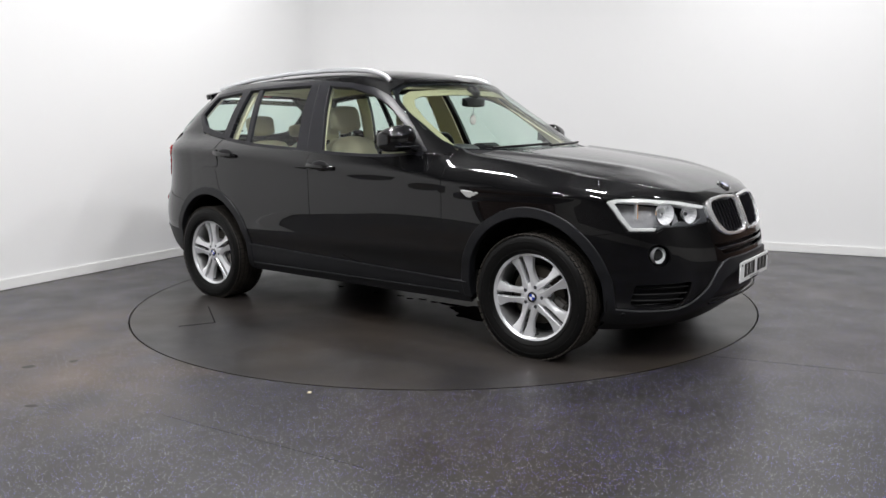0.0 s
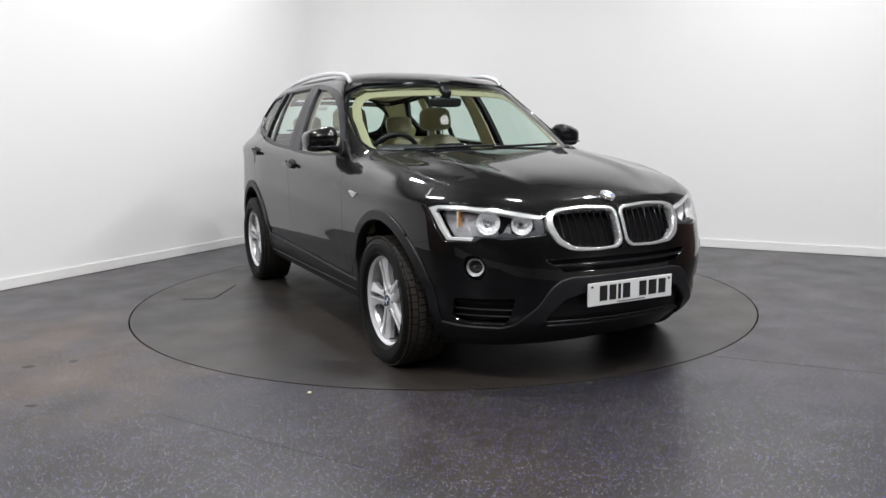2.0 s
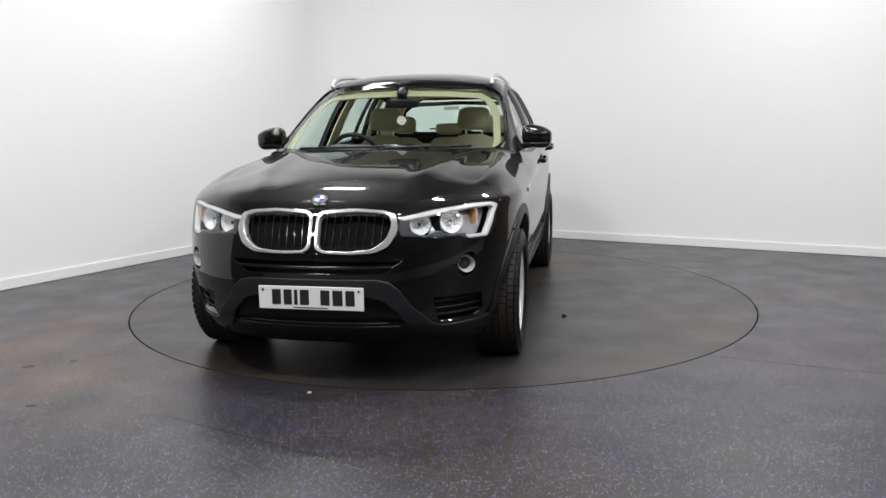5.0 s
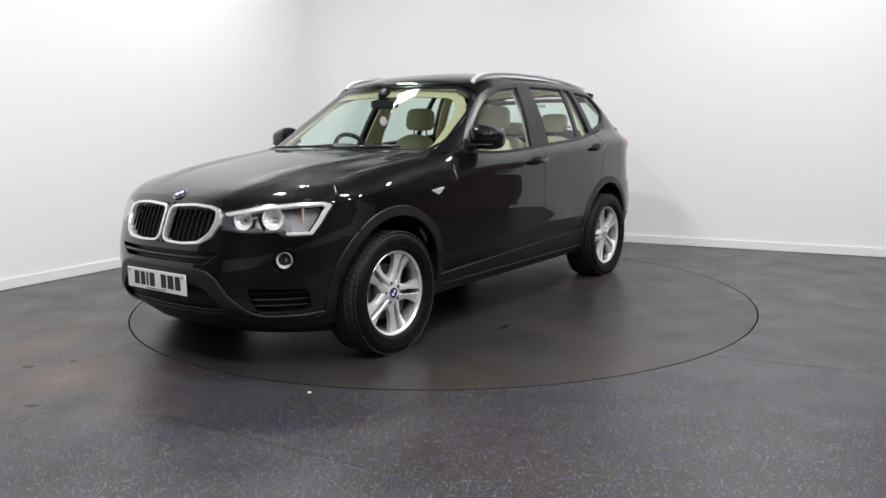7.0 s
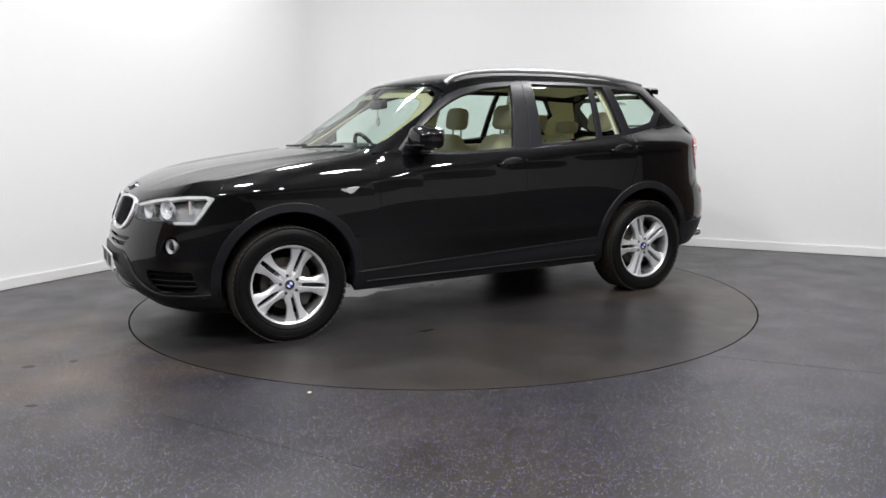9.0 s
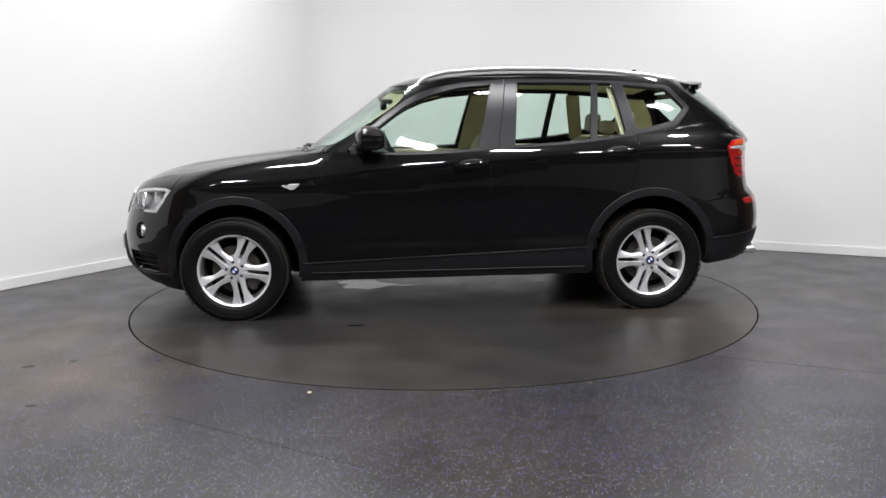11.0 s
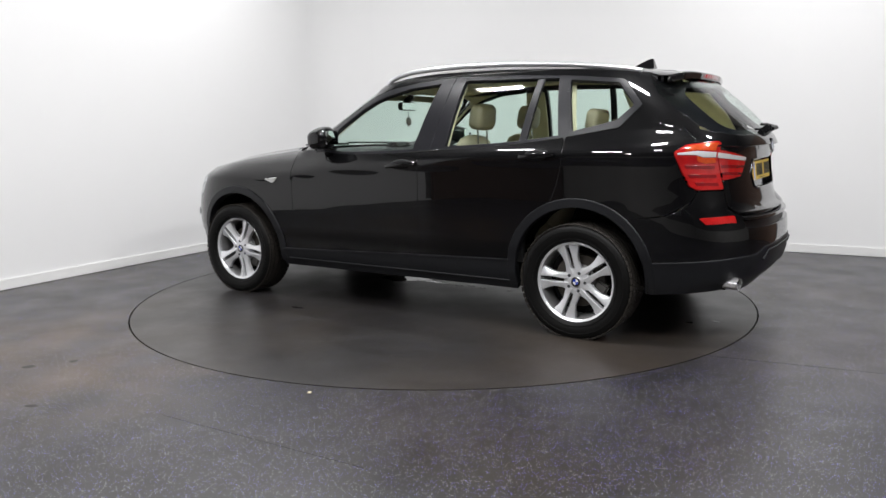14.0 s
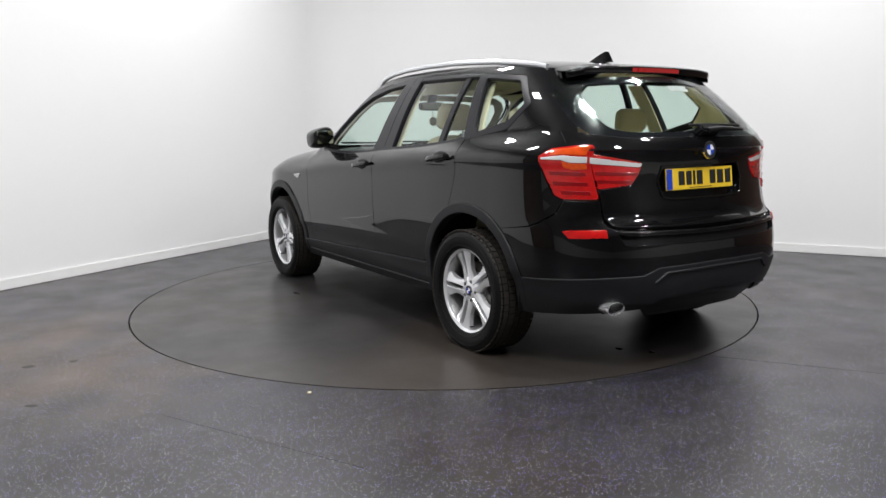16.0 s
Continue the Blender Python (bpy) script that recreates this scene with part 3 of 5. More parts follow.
def panel(name, mat, surf, outline, parent=None, holes=(), off=0.0, round_=.0, gap=.0, lip=.004, depth=.02, res=.04, flip=False, label="", bowl=0.0):
    """A curved panel with turned-in edges, laid on a body surface within an outline."""
    out = rounded(outline, round_) if round_ else outline
    out = dense(out, res * .6)
    if gap:
        out = inset(out, gap)
    hs = [dense(h, res * .5) for h in holes]
    V, F, sizes, back = fill(out, hs, res)
    A, B = V[:, 0], V[:, 1]
    P = surf(A, B)
    N = normals_of(surf, A, B, P)
    P = P + N * off
    tri = P[F]
    fn = np.cross(tri[:, 1] - tri[:, 0], tri[:, 2] - tri[:, 0])
    swap = (fn * N[F[:, 0]]).sum(1) < 0
    F[swap] = F[swap][:, ::-1]
    half = {}
    for t in F:
        for a, b in ((t[0], t[1]), (t[1], t[2]), (t[2], t[0])):
            half[(a, b)] = 1
    rim = [(a, b) for a, b in half if (b, a) not in half]
    nxt = {a: b for a, b in rim}
    prv = {b: a for a, b in rim}
    ids = list(nxt)
    where = {v: i for i, v in enumerate(ids)}
    verts, norms = [P], [N]
    t = np.array([P[nxt[v]] - P[prv.get(v, v)] for v in ids])
    t /= np.linalg.norm(t, axis=1)[:, None].clip(1e-9)
    o = np.cross(t, N[ids])
    n0 = len(P)
    verts += [P[ids] + o * lip * .7 - N[ids] * lip * .3, P[ids] + o * lip - N[ids] * lip, P[ids] + o * lip - N[ids] * depth]
    norms += [N[ids] * .8 + o * .6, N[ids] * .3 + o, o]
    faces = [tuple(int(i) for i in f) for f in F]
    m = len(ids)
    for a, b in rim:
        if a in where and b in where:
            i, j = where[a], where[b]
            faces += [(b, a, n0 + i, n0 + j), (n0 + j, n0 + i, n0 + m + i, n0 + m + j), (n0 + m + j, n0 + m + i, n0 + 2 * m + i, n0 + 2 * m + j)]
    verts, norms = np.concatenate(verts), np.concatenate(norms)
    norms /= np.linalg.norm(norms, axis=1)[:, None].clip(1e-9)
    if flip:
        verts, norms = verts * (1, -1, 1), norms * (1, -1, 1)
        faces = [f[::-1] for f in faces]
    ob = link_mesh(name, verts, faces, mat, parent or car, label, True, norms)
    return ob if parent else under(ob)


def both(name, mat, surf, outline, **k):
    return [panel(name, mat, surf, outline, flip=f, **k) for f in (False, True)]


def mirrored(half):
    """An outline across the middle from its left half, which starts and ends at the middle."""
    return list(half) + [(-q[0], *q[1:]) for q in half[::-1] if abs(q[0]) > 1e-6]


def ellipse(a, b, ra, rb=None, n=28):
    rb = rb or ra
    return [(a + ra * math.cos(t), b + rb * math.sin(t)) for t in np.linspace(0, 2 * math.pi, n, endpoint=False)]


def tube(name, mat, pts, r, parent=None, flat=1.0, closed=False, seg=10, label="", scale_end=None, flip=False):
    """A round or flattened bar along points."""
    pts = np.array(pts, float)
    if flip:
        pts = pts * (1, -1, 1)
    n = len(pts)
    t = np.roll(pts, -1, 0) - np.roll(pts, 1, 0) if closed else np.gradient(pts, axis=0)
    t /= np.linalg.norm(t, axis=1)[:, None].clip(1e-9)
    up = np.array([0, 0, 1.0]) if abs(t[:, 2]).mean() < .8 else np.array([1.0, 0, 0])
    a = np.cross(t, up)
    a /= np.linalg.norm(a, axis=1)[:, None].clip(1e-9)
    b = np.cross(a, t)
    verts, faces = [], []
    for i in range(n):
        s = 1.0 if scale_end is None else scale_end(i / (n - 1))
        for k in range(seg):
            w = 2 * math.pi * k / seg
            verts.append(pts[i] + (a[i] * math.cos(w) * flat + b[i] * math.sin(w)) * r * s)
    for i in range(n if closed else n - 1):
        j = (i + 1) % n
        for k in range(seg):
            l = (k + 1) % seg
            faces.append((i * seg + k, i * seg + l, j * seg + l, j * seg + k))
    if not closed:
        faces += [tuple(range(seg))[::-1], tuple((n - 1) * seg + k for k in range(seg))]
    bm = bmesh.new()
    me = bpy.data.meshes.new("t")
    me.from_pydata([tuple(v) for v in verts], [], faces)
    bm.from_mesh(me)
    bpy.data.meshes.remove(me)
    ob = part(name, bm, mat, parent or car, label, smooth=50)
    return ob if parent else under(ob)


def surface_line(surf, pts, off=0.0, step=.02):
    """Points along a line drawn on a body surface."""
    q = np.array(pts, float)
    d = np.concatenate([[0], np.cumsum(np.linalg.norm(np.diff(q, axis=0), axis=1))])
    s = np.linspace(0, d[-1], max(3, int(d[-1] / step)))
    A, B = np.interp(s, d, q[:, 0]), np.interp(s, d, q[:, 1])
    P = surf(A, B)
    return P + normals_of(surf, A, B, P) * off


# ---- wheel arches ----
ARCH = ((1.387, .370), (-1.405, .378))
R_OUT, R_IN = .455, .410


def arch(i, r, a0, a1, n=22):
    """Points of an arch as way round and height, a in degrees from forward."""
    cx, cz = ARCH[i]
    a = np.radians(np.linspace(a0, a1, n))
    x, z = cx + r * np.cos(a), cz + r * np.sin(a)
    return [(float(u), float(v)) for u, v in zip(ux(x, z), z)]


sill_z = lambda x: np.interp(x, [-1.0, .95], [.445, .375])
belt_z = curve([.9, .6, .27, -.1, -.36, -.87, -1.25, -1.62, -1.8], [1.125, 1.10, 1.082, 1.093, 1.112, 1.142, 1.185, 1.238, 1.255])


def belt(x0, x1, n=12, dz=0.0):
    return [(float(u_side(x)), float(belt_z(x) + dz)) for x in np.linspace(x0, x1, n)]


# ---- body panels, both sides ----
U_DF, U_B = u_side(.81), u_side(-.30)
fender_top = [(float(u), float(shoulder(u))) for u in np.linspace(U_DF, 1.0, 30)]
HL = [(.400, .838), (.62, .879), (.80, .905), (.93, .900), (.995, .876), (.955, .79), (.908, .720), (.765, .720), (.72, .742), (.59, .738), (.41, .752)]
fender_out = ([(U_DF, .380)] + fender_top + [(1.006, .885), (.963, .79), (.915, .713), (1.0, .709)]
              + arch(0, R_OUT - .022, 47, 170, 24) + [(float(ux(.95, .379)), .379)])
fenders = both("front_fender", M_PAINT, lower, fender_out, gap=.003)
front_doors = both("front_door", M_PAINT, lower, [(U_DF, float(sill_z(.81))), (U_DF, 1.115)] + belt(.80, -.30) + [(U_B, float(sill_z(-.3)))], gap=.0035)
rear_door_out = ([(U_B, float(sill_z(-.3)))] + belt(-.30, -1.29) + [(u_side(-1.315), 1.10), (u_side(-1.30), .98), (u_side(-1.27), .88), (u_side(-1.245), .82)]
                 + [q for q in arch(1, R_OUT - .022, 70, 8, 14)] + [(u_side(-.955), float(sill_z(-.955)))])
rear_doors = both("rear_door", M_PAINT, lower, rear_door_out, gap=.0035)
TL = [(4.868, 1.102), (4.916, 1.142), (5.08, 1.160), (5.13, 1.158), (5.151, 1.111), (5.433, 1.067), (5.406, 1.01), (5.364, .961), (5.188, .944), (5.183, .895), (5.0, .897), (4.955, .92), (4.915, 1.0)]
quarter_out = (belt(-1.30, -1.78, 8) + [(4.72, 1.27), (4.80, 1.255), (4.95, 1.20), (5.10, 1.175), (5.08, 1.164), (4.915, 1.147), (4.862, 1.103), (4.908, .998), (4.95, .915), (5.0, .892), (4.955, .83), (4.865, .785), (4.775, .755)]
               + arch(1, R_OUT - .022, 128, 68, 12) + [(u_side(-1.245), .82), (u_side(-1.27), .88), (u_side(-1.30), .98), (u_side(-1.315), 1.10)])
both("rear_quarter_panel", M_PAINT, lower, quarter_out, gap=.003)
both("sill_cladding", M_PLASTIC, lower, [(u_side(.97), .25), (u_side(.955), .372)] + [(u_side(x), float(sill_z(x)) - .006) for x in (.5, 0, -.5, -.97)] + [(u_side(-1.0), .255)], off=.006, depth=.05)
for f in (False, True):
    tube("sill_strip", M_SATIN, surface_line(lower, [(u_side(x), float(sill_z(x)) - .003) for x in (.96, .5, 0, -.5, -.97)], .012), .004, flip=f)
    tube("sill_edge", M_PLASTIC, surface_line(lower, [(u_side(x), .305) for x in (.9, 0, -.95)], .008), .006, flip=f)
    for i, (a0, a1) in enumerate(((-12, 192), (-14, 190))):
        band = arch(i, R_OUT, a0, a1, 40) + arch(i, R_IN, a1, a0, 40)
        panel("wheel_arch_trim", M_PLASTIC, lower, band, off=.010, lip=.006, depth=.06, res=.03, flip=f)
    # liners inside the arches
    for cx, cz in ARCH:
        bm = bmesh.new()
        cyl(bm, Matrix.Translation((cx, (.655 if cx > 0 else .672) * (-1 if f else 1), cz - .01)) @ Matrix.Rotation(math.pi / 2, 4, "X"), .425, .425, .35 if cx > 0 else .385, 40, False)
        s = -1 if f else 1
        bmesh.ops.delete(bm, geom=[v for v in bm.verts if v.co.z < .27], context="VERTS")
        box(bm, Matrix.Translation((cx, .50 * s, cz + .17)), .78, .02, .42)
        under(part("wheel_arch_liner", bm, M_UNDER, car, smooth=40))

panel("fuel_flap", M_PAINT, lower, rounded([(4.13, 1.118), (4.36, 1.118), (4.36, .992), (4.13, .992)], .03), off=.004, lip=.004, depth=.006, res=.03, flip=True)

# ---- nose ----
front_seam = [(.91, .714), (.762, .714), (.717, .736), (.59, .732), (.418, .746), (.408, .77), (.367, .701), (.302, .670), (.18, .663), (.05, .666), (0, .665)]
trim_top = [(0, .545), (.31, .545), (.37, .533), (.425, .495), (.49, .415), (.60, .322), (.66, .300), (.87, .297), (1.0, .305)]
b_half = ([(0, .547)] + [(u, v + .002) for u, v in trim_top[1:]] + arch(0, R_OUT - .022, -8, 47, 10) + [(1.0, .709)] + front_seam)
fog_l, fog_r = ellipse(.775, .597, .062, .062), ellipse(-.775, .597, .062, .062)
SIDE_IN = [(.595, .458), (.915, .445), (.935, .345), (.885, .312), (.64, .313)]
slot = [(.44, .638), (.35, .572), (-.35, .572), (-.44, .638)]
bumper = panel("front_bumper", M_PAINT, lower, mirrored(b_half), holes=[rounded(SIDE_IN, .02), rounded([(-u, v) for u, v in SIDE_IN], .02), rounded(slot, .015), fog_l, fog_r], depth=.05, res=.035)
t_low = [(1.0, .262), (.87, .250), (.60, .262), (.535, .282), (.47, .335), (.44, .385), (.36, .452), (.27, .474), (0, .480)]
panel("bumper_trim", M_PLASTIC, lower, mirrored(trim_top[:-2] + [(.665, .256)] + t_low[2:]), off=.012, lip=.006, depth=.03, res=.03)
for f in (False, True):
    panel("bumper_side_trim", M_PLASTIC, lower, [(.648, .303), (.67, .299), (.87, .297), (1.0, .306), (1.03, .345), (1.05, .235), (.87, .222), (.648, .235)], off=.0105, lip=.006, depth=.03, res=.03, flip=f)
    panel("parking_sensor", M_BLACK, lower, ellipse(.945, .283, .011, n=14), off=.016, lip=.002, depth=.006, res=.02, flip=f)
panel("lower_intake", M_BLACK, lower, mirrored([(0, .49), (.30, .485), (.38, .45), (.46, .385), (.50, .31), (0, .31)]), off=-.02, res=.05)
panel("front_skirt", M_PLASTIC, lower, mirrored([(0, .312), (.45, .318), (.55, .278), (.66, .250), (1.0, .250), (1.03, .165), (0, .185)]), off=-.01, depth=.12, res=.05)
tube("skirt_strip", M_SATIN, surface_line(lower, [(-.44, .318), (0, .316), (.44, .318)], .006), .005)
panel("intake_back", M_BLACK, lower, [(.47, .65), (.37, .56), (-.37, .56), (-.47, .65)], off=-.05, depth=.01, res=.06)
tube("intake_bar", M_GLOSSBLACK, surface_line(lower, [(-.40, .606), (0, .604), (.40, .606)], -.012), .010)
for f in (False, True):
    panel("side_intake_back", M_BLACK, lower, [(.57, .475), (.935, .46), (.955, .33), (.895, .295), (.62, .30)], off=-.045, depth=.01, res=.05, flip=f)
    for k, v in enumerate((.425, .388, .350)):
        tube("intake_slat", M_SLAT, surface_line(lower, [(.595 + .012 * k, v), (.922, v - .004)], -.024), .0045, flip=f, flat=1.6)
    # fog lamp
    panel("fog_lamp_dish", M_BLACK, lower, ellipse(.775, .597, .066), off=-.035, depth=.01, res=.03, flip=f)
    c = lower(.785, .597)
    n = normals_of(lower, np.array([.785]), np.array([.597]), c[None])[0]
    ax = Vector((n[0] * .9 + .35, n[1] * .55, n[2])).normalized()
    base = Vector(c) - Vector(n) * .034
    if f:
        ax.y, base.y = -ax.y, -base.y
    m = Matrix.Translation(base) @ ax.to_track_quat("Z", "Y").to_matrix().to_4x4()
    bm = bmesh.new()
    cyl(bm, m, .022, .040, .05, 28, False)
    fog = under(part("fog_lamp", bm, M_REFLECTOR, car, "round clear fog lamp", smooth=50))
    bm = bmesh.new()
    cyl(bm, m @ Matrix.Translation((0, 0, -.012)), .008, .008, .025, 14)
    part("bulb_shield", bm, M_CHROME, fog)
    bm = bmesh.new()
    bmesh.ops.create_uvsphere(bm, u_segments=24, v_segments=10, radius=.041, matrix=m @ Matrix.Translation((0, 0, .022)) @ Matrix.Diagonal((1, 1, .28, 1)))
    part("lens", bm, M_LENS, fog).visible_shadow = False
    bm = bmesh.new()
    bmesh.ops.create_cone(bm, segments=28, radius1=.042, radius2=.042, depth=.02, matrix=m @ Matrix.Translation((0, 0, .018)), cap_ends=False)
    part("rim", bm, M_RAIL, fog, smooth=50)

# kidney grilles
KID = [(.012, .695), (.012, .838), (.035, .858), (.20, .867), (.33, .859), (.390, .842), (.400, .775), (.362, .706), (.30, .675), (.18, .668), (.05, .671)]
KIN = [(.021, .700), (.021, .833), (.041, .851), (.20, .8605), (.320, .853), (.366, .838), (.377, .795), (.352, .729), (.289, .685), (.18, .6745), (.053, .677)]
for f in (False, True):
    g = panel("kidney_grille", M_BRIGHT, lower, rounded(KID, .02), holes=[rounded(KIN, .02)], off=.012, lip=.004, depth=.04, res=.02, flip=f, label="chrome kidney grille surround with black vertical bars")
    panel("grille_back", M_PIT, lower, KIN, parent=g, off=-.05, depth=.005, res=.05, flip=f)
    for k in range(8):
        u = .055 + k * .0385
        lo_, hi_ = (.690, .848) if u < .27 else (.70 + (u - .27) * .6, .846)
        tube("grille_bar", M_GLOSSBLACK, surface_line(lower, [(u, lo_), (u + .006, hi_)], -.004), .0062, parent=g, flip=f, flat=.55)
panel("grille_bridge", M_PAINT, lower, [(-.013, .668), (.013, .668), (.013, .87), (-.013, .87)], off=.006, depth=.04, res=.03)

# headlights
for f in (False, True):
    s = -1 if f else 1
    hl = panel("headlight", M_LAMPDARK, lower, HL, off=-.105, depth=.01, res=.03, flip=f, label="clear headlight unit with twin round reflectors")
    panel("headlight_lens", M_LENS, lower, rounded(HL, .012), parent=hl, off=.002, depth=.008, res=.03, flip=f).visible_shadow = False
    brow = [(.405, .834), (.62, .874), (.80, .899), (.93, .894), (.987, .874), (.948, .79), (.903, .726), (.775, .726), (.765, .735), (.892, .735), (.932, .796), (.958, .860), (.930, .880), (.78, .880), (.62, .858), (.43, .824)]
    panel("light_band", M_WHITELENS, lower, brow, parent=hl, off=-.008, depth=.03, res=.02, flip=f)
    panel("lower_bezel", M_LAMPDARK, lower, [(.41, .822), (.455, .826), (.452, .775), (.53, .742), (.60, .766), (.66, .742), (.76, .746), (.755, .727), (.715, .747), (.59, .743), (.415, .757)], parent=hl, off=-.014, depth=.03, res=.02, flip=f)
    for u, v, r in ((.505, .796, .050), (.665, .804, .056)):
        c = lower(u, v)
        n = Vector((.93, .36 * (1 + (u > .6) * .3), .05)).normalized()
        base = Vector(c) - n * .030 - Vector((.022, 0, 0))
        if f:
            base.y, n.y = -base.y, -n.y
        m = Matrix.Translation(base) @ n.to_track_quat("Z", "Y").to_matrix().to_4x4()
        bm = bmesh.new()
        rings_ = []
        for i in range(8):
            q = .16 + .84 * i / 7
            rings_.append([bm.verts.new(m @ Vector((r * q * (1 + .035 * (j % 2)) * math.cos(j * math.pi / 18), r * q * (1 + .035 * (j % 2)) * math.sin(j * math.pi / 18), -.034 + .052 * q * q + .0035 * (i % 2)))) for j in range(36)])
        for ra_, rb_ in zip(rings_, rings_[1:]):
            for j in range(36):
                bm.faces.new((ra_[j], ra_[(j + 1) % 36], rb_[(j + 1) % 36], rb_[j]))
        bm.faces.new(rings_[0])
        part("reflector_bowl", bm, M_REFLECTOR, hl, smooth=0)
        bm = bmesh.new()
        bmesh.ops.create_cone(bm, segments=36, radius1=r * 1.05, radius2=r * 1.03, depth=.012, matrix=m @ Matrix.Translation((0, 0, .018)), cap_ends=False)
        part("lamp_ring", bm, M_BRIGHT, hl, smooth=60)
        bm = bmesh.new()
        bmesh.ops.create_uvsphere(bm, u_segments=16, v_segments=8, radius=r * .20, matrix=m @ Matrix.Translation((0, -r * .05, -.008)))
        part("bulb", bm, M_CHROME if u > .6 else M_LAMPDARK, hl, smooth=60)
    panel("reflector_field", M_CRYSTAL, lower, [(.57, .846), (.62, .858), (.78, .880), (.925, .874), (.945, .856), (.922, .798), (.884, .742), (.765, .740), (.66, .744), (.60, .762), (.57, .765)], parent=hl, off=-.072, depth=.004, res=.015, flip=f)
    c = lower(.815, .81)
    aim = Matrix.Translation((c[0] - .050, s * (c[1] - .028), .812)) @ Matrix.Rotation(-.68 * s, 4, "Z")
    for dz, hh in ((.026, .030), (-.012, .040)):
        bm = bmesh.new()
        box(bm, aim @ Matrix.Translation((0, 0, dz)), .003, .052, hh)
        part("indicator", bm, M_AMBER, hl, "amber indicator", bevel=.001)
        bm = bmesh.new()
        box(bm, aim @ Matrix.Translation((-.006, 0, dz)), .004, .056, hh + .005)
        part("indicator_backing", bm, M_REFLECTOR, hl, bevel=.001)

# bonnet
hood_front = [(0, .872), (.20, .872), (.335, .865), (.402, .845), (.62, .885), (.80, .911), (.93, .906), (.998, .884), (1.0, float(edge_v(1.0)))]
hood_front += [(float(u), float(edge_v(u))) for u in np.linspace(.98, 0, 24)]
bonnet_edge = [tuple(lower(u, float(edge_v(u)))[:2]) for u in np.linspace(0, 1.0, 32)]
bonnet_side = [tuple(lower(u, 9.0)[:2]) for u in np.linspace(1.02, u_side(.93), 20)]
cowl = [(.94, .70), (1.00, .55), (1.05, .30), (1.065, 0)]
outl = [(x, y) for x, y in bonnet_edge + bonnet_side + cowl]
outl = outl + [(x, -y) for x, y in outl[::-1] if abs(y) > 1e-6]
bonnet = panel("bonnet", M_PAINT, hood, outl, depth=.03, res=.04, gap=.003, label="glossy black bonnet with two raised creases")
panel("bonnet_lip", M_PAINT, lower, mirrored(hood_front), parent=bonnet, depth=.02, res=.03, gap=.001)


def roundel(name, c, n, r, parent=None):
    """A round enamel badge: a chrome ring about blue and white quarters."""
    m = Matrix.Translation(c) @ Vector(n).to_track_quat("Z", "Y").to_matrix().to_4x4()
    bm = bmesh.new()
    cyl(bm, m, r, r * .96, r * .22, 32)
    b = part(name, bm, M_CHROME, parent or car, "round chrome badge with blue and white quarters", smooth=40)
    bm = bmesh.new()
    cyl(bm, m @ Matrix.Translation((0, 0, r * .03)), r * .90, r * .90, r * .22, 32)
    part("badge_ring", bm, M_INK, b)
    for k in range(4):
        bm = bmesh.new()
        vs = [(0, 0, 0)] + [(r * .58 * math.cos(a), r * .58 * math.sin(a), 0) for a in np.linspace(k * math.pi / 2, (k + 1) * math.pi / 2, 9)]
        lo_ = [bm.verts.new(m @ Vector((x, y, r * .10))) for x, y, _ in vs]
        hi_ = [bm.verts.new(m @ Vector((x, y, r * .16))) for x, y, _ in vs]
        bm.faces.new(hi_)
        for i in range(len(vs)):
            j = (i + 1) % len(vs)
            bm.faces.new((lo_[i], lo_[j], hi_[j], hi_[i]))
        part("badge_quarter", bm, M_BLUE if k % 2 else M_WHITE, b, smooth=0)
    return b if parent else under(b)


c = hood(2.125, 0.0)
n = normals_of(hood, np.array([2.125]), np.array([0.0]), c[None])[0]
roundel("bonnet_badge", Vector(c) + Vector(n) * .004, n, .041)


def number_plate(name, mat, c, yaw, tilt, blue):
    """A plate with plain dark bars in the place of its characters."""
    m = Matrix.Translation(c) @ Matrix.Rotation(radians(yaw), 4, "Z") @ Matrix.Rotation(radians(tilt), 4, "Y")
    bm = bmesh.new()
    box(bm, m, .008, .52, .111)
    p = under(part(name, bm, mat, car, "number plate with its characters as plain dark bars", bevel=.002))
    y = -.195 if not blue else -.17
    for k, w in enumerate((.05, .045, .018, .05, 0, .05, .055, .05)):
        if w:
            bm = bmesh.new()
            box(bm, m @ Matrix.Translation((.0045, y + w / 2, .004)), .003, w * .88, .072)
            part("bar", bm, M_INK, p, smooth=0)
        y += (w if w else .034) + .009
    if blue:
        bm = bmesh.new()
        box(bm, m @ Matrix.Translation((.0043, -.236, 0)), .003, .042, .105)
        part("band", bm, M_BLUE, p, smooth=0)
    for s in (-1, 1):
        bm = bmesh.new()
        cyl(bm, m @ Matrix.Translation((.005, s * .238, .038)) @ Matrix.Rotation(math.pi / 2, 4, "Y"), .006, .005, .006, 12)
        part("screw", bm, M_INK, p)
    bm = bmesh.new()
    box(bm, m @ Matrix.Translation((.0043, 0, -.046)), .002, .17, .004)
    part("dealer_line", bm, M_INK, p, smooth=0)
    return p


number_plate("front_number_plate", M_PLATEW, (2.311, .004, .464), 0, 0, False)

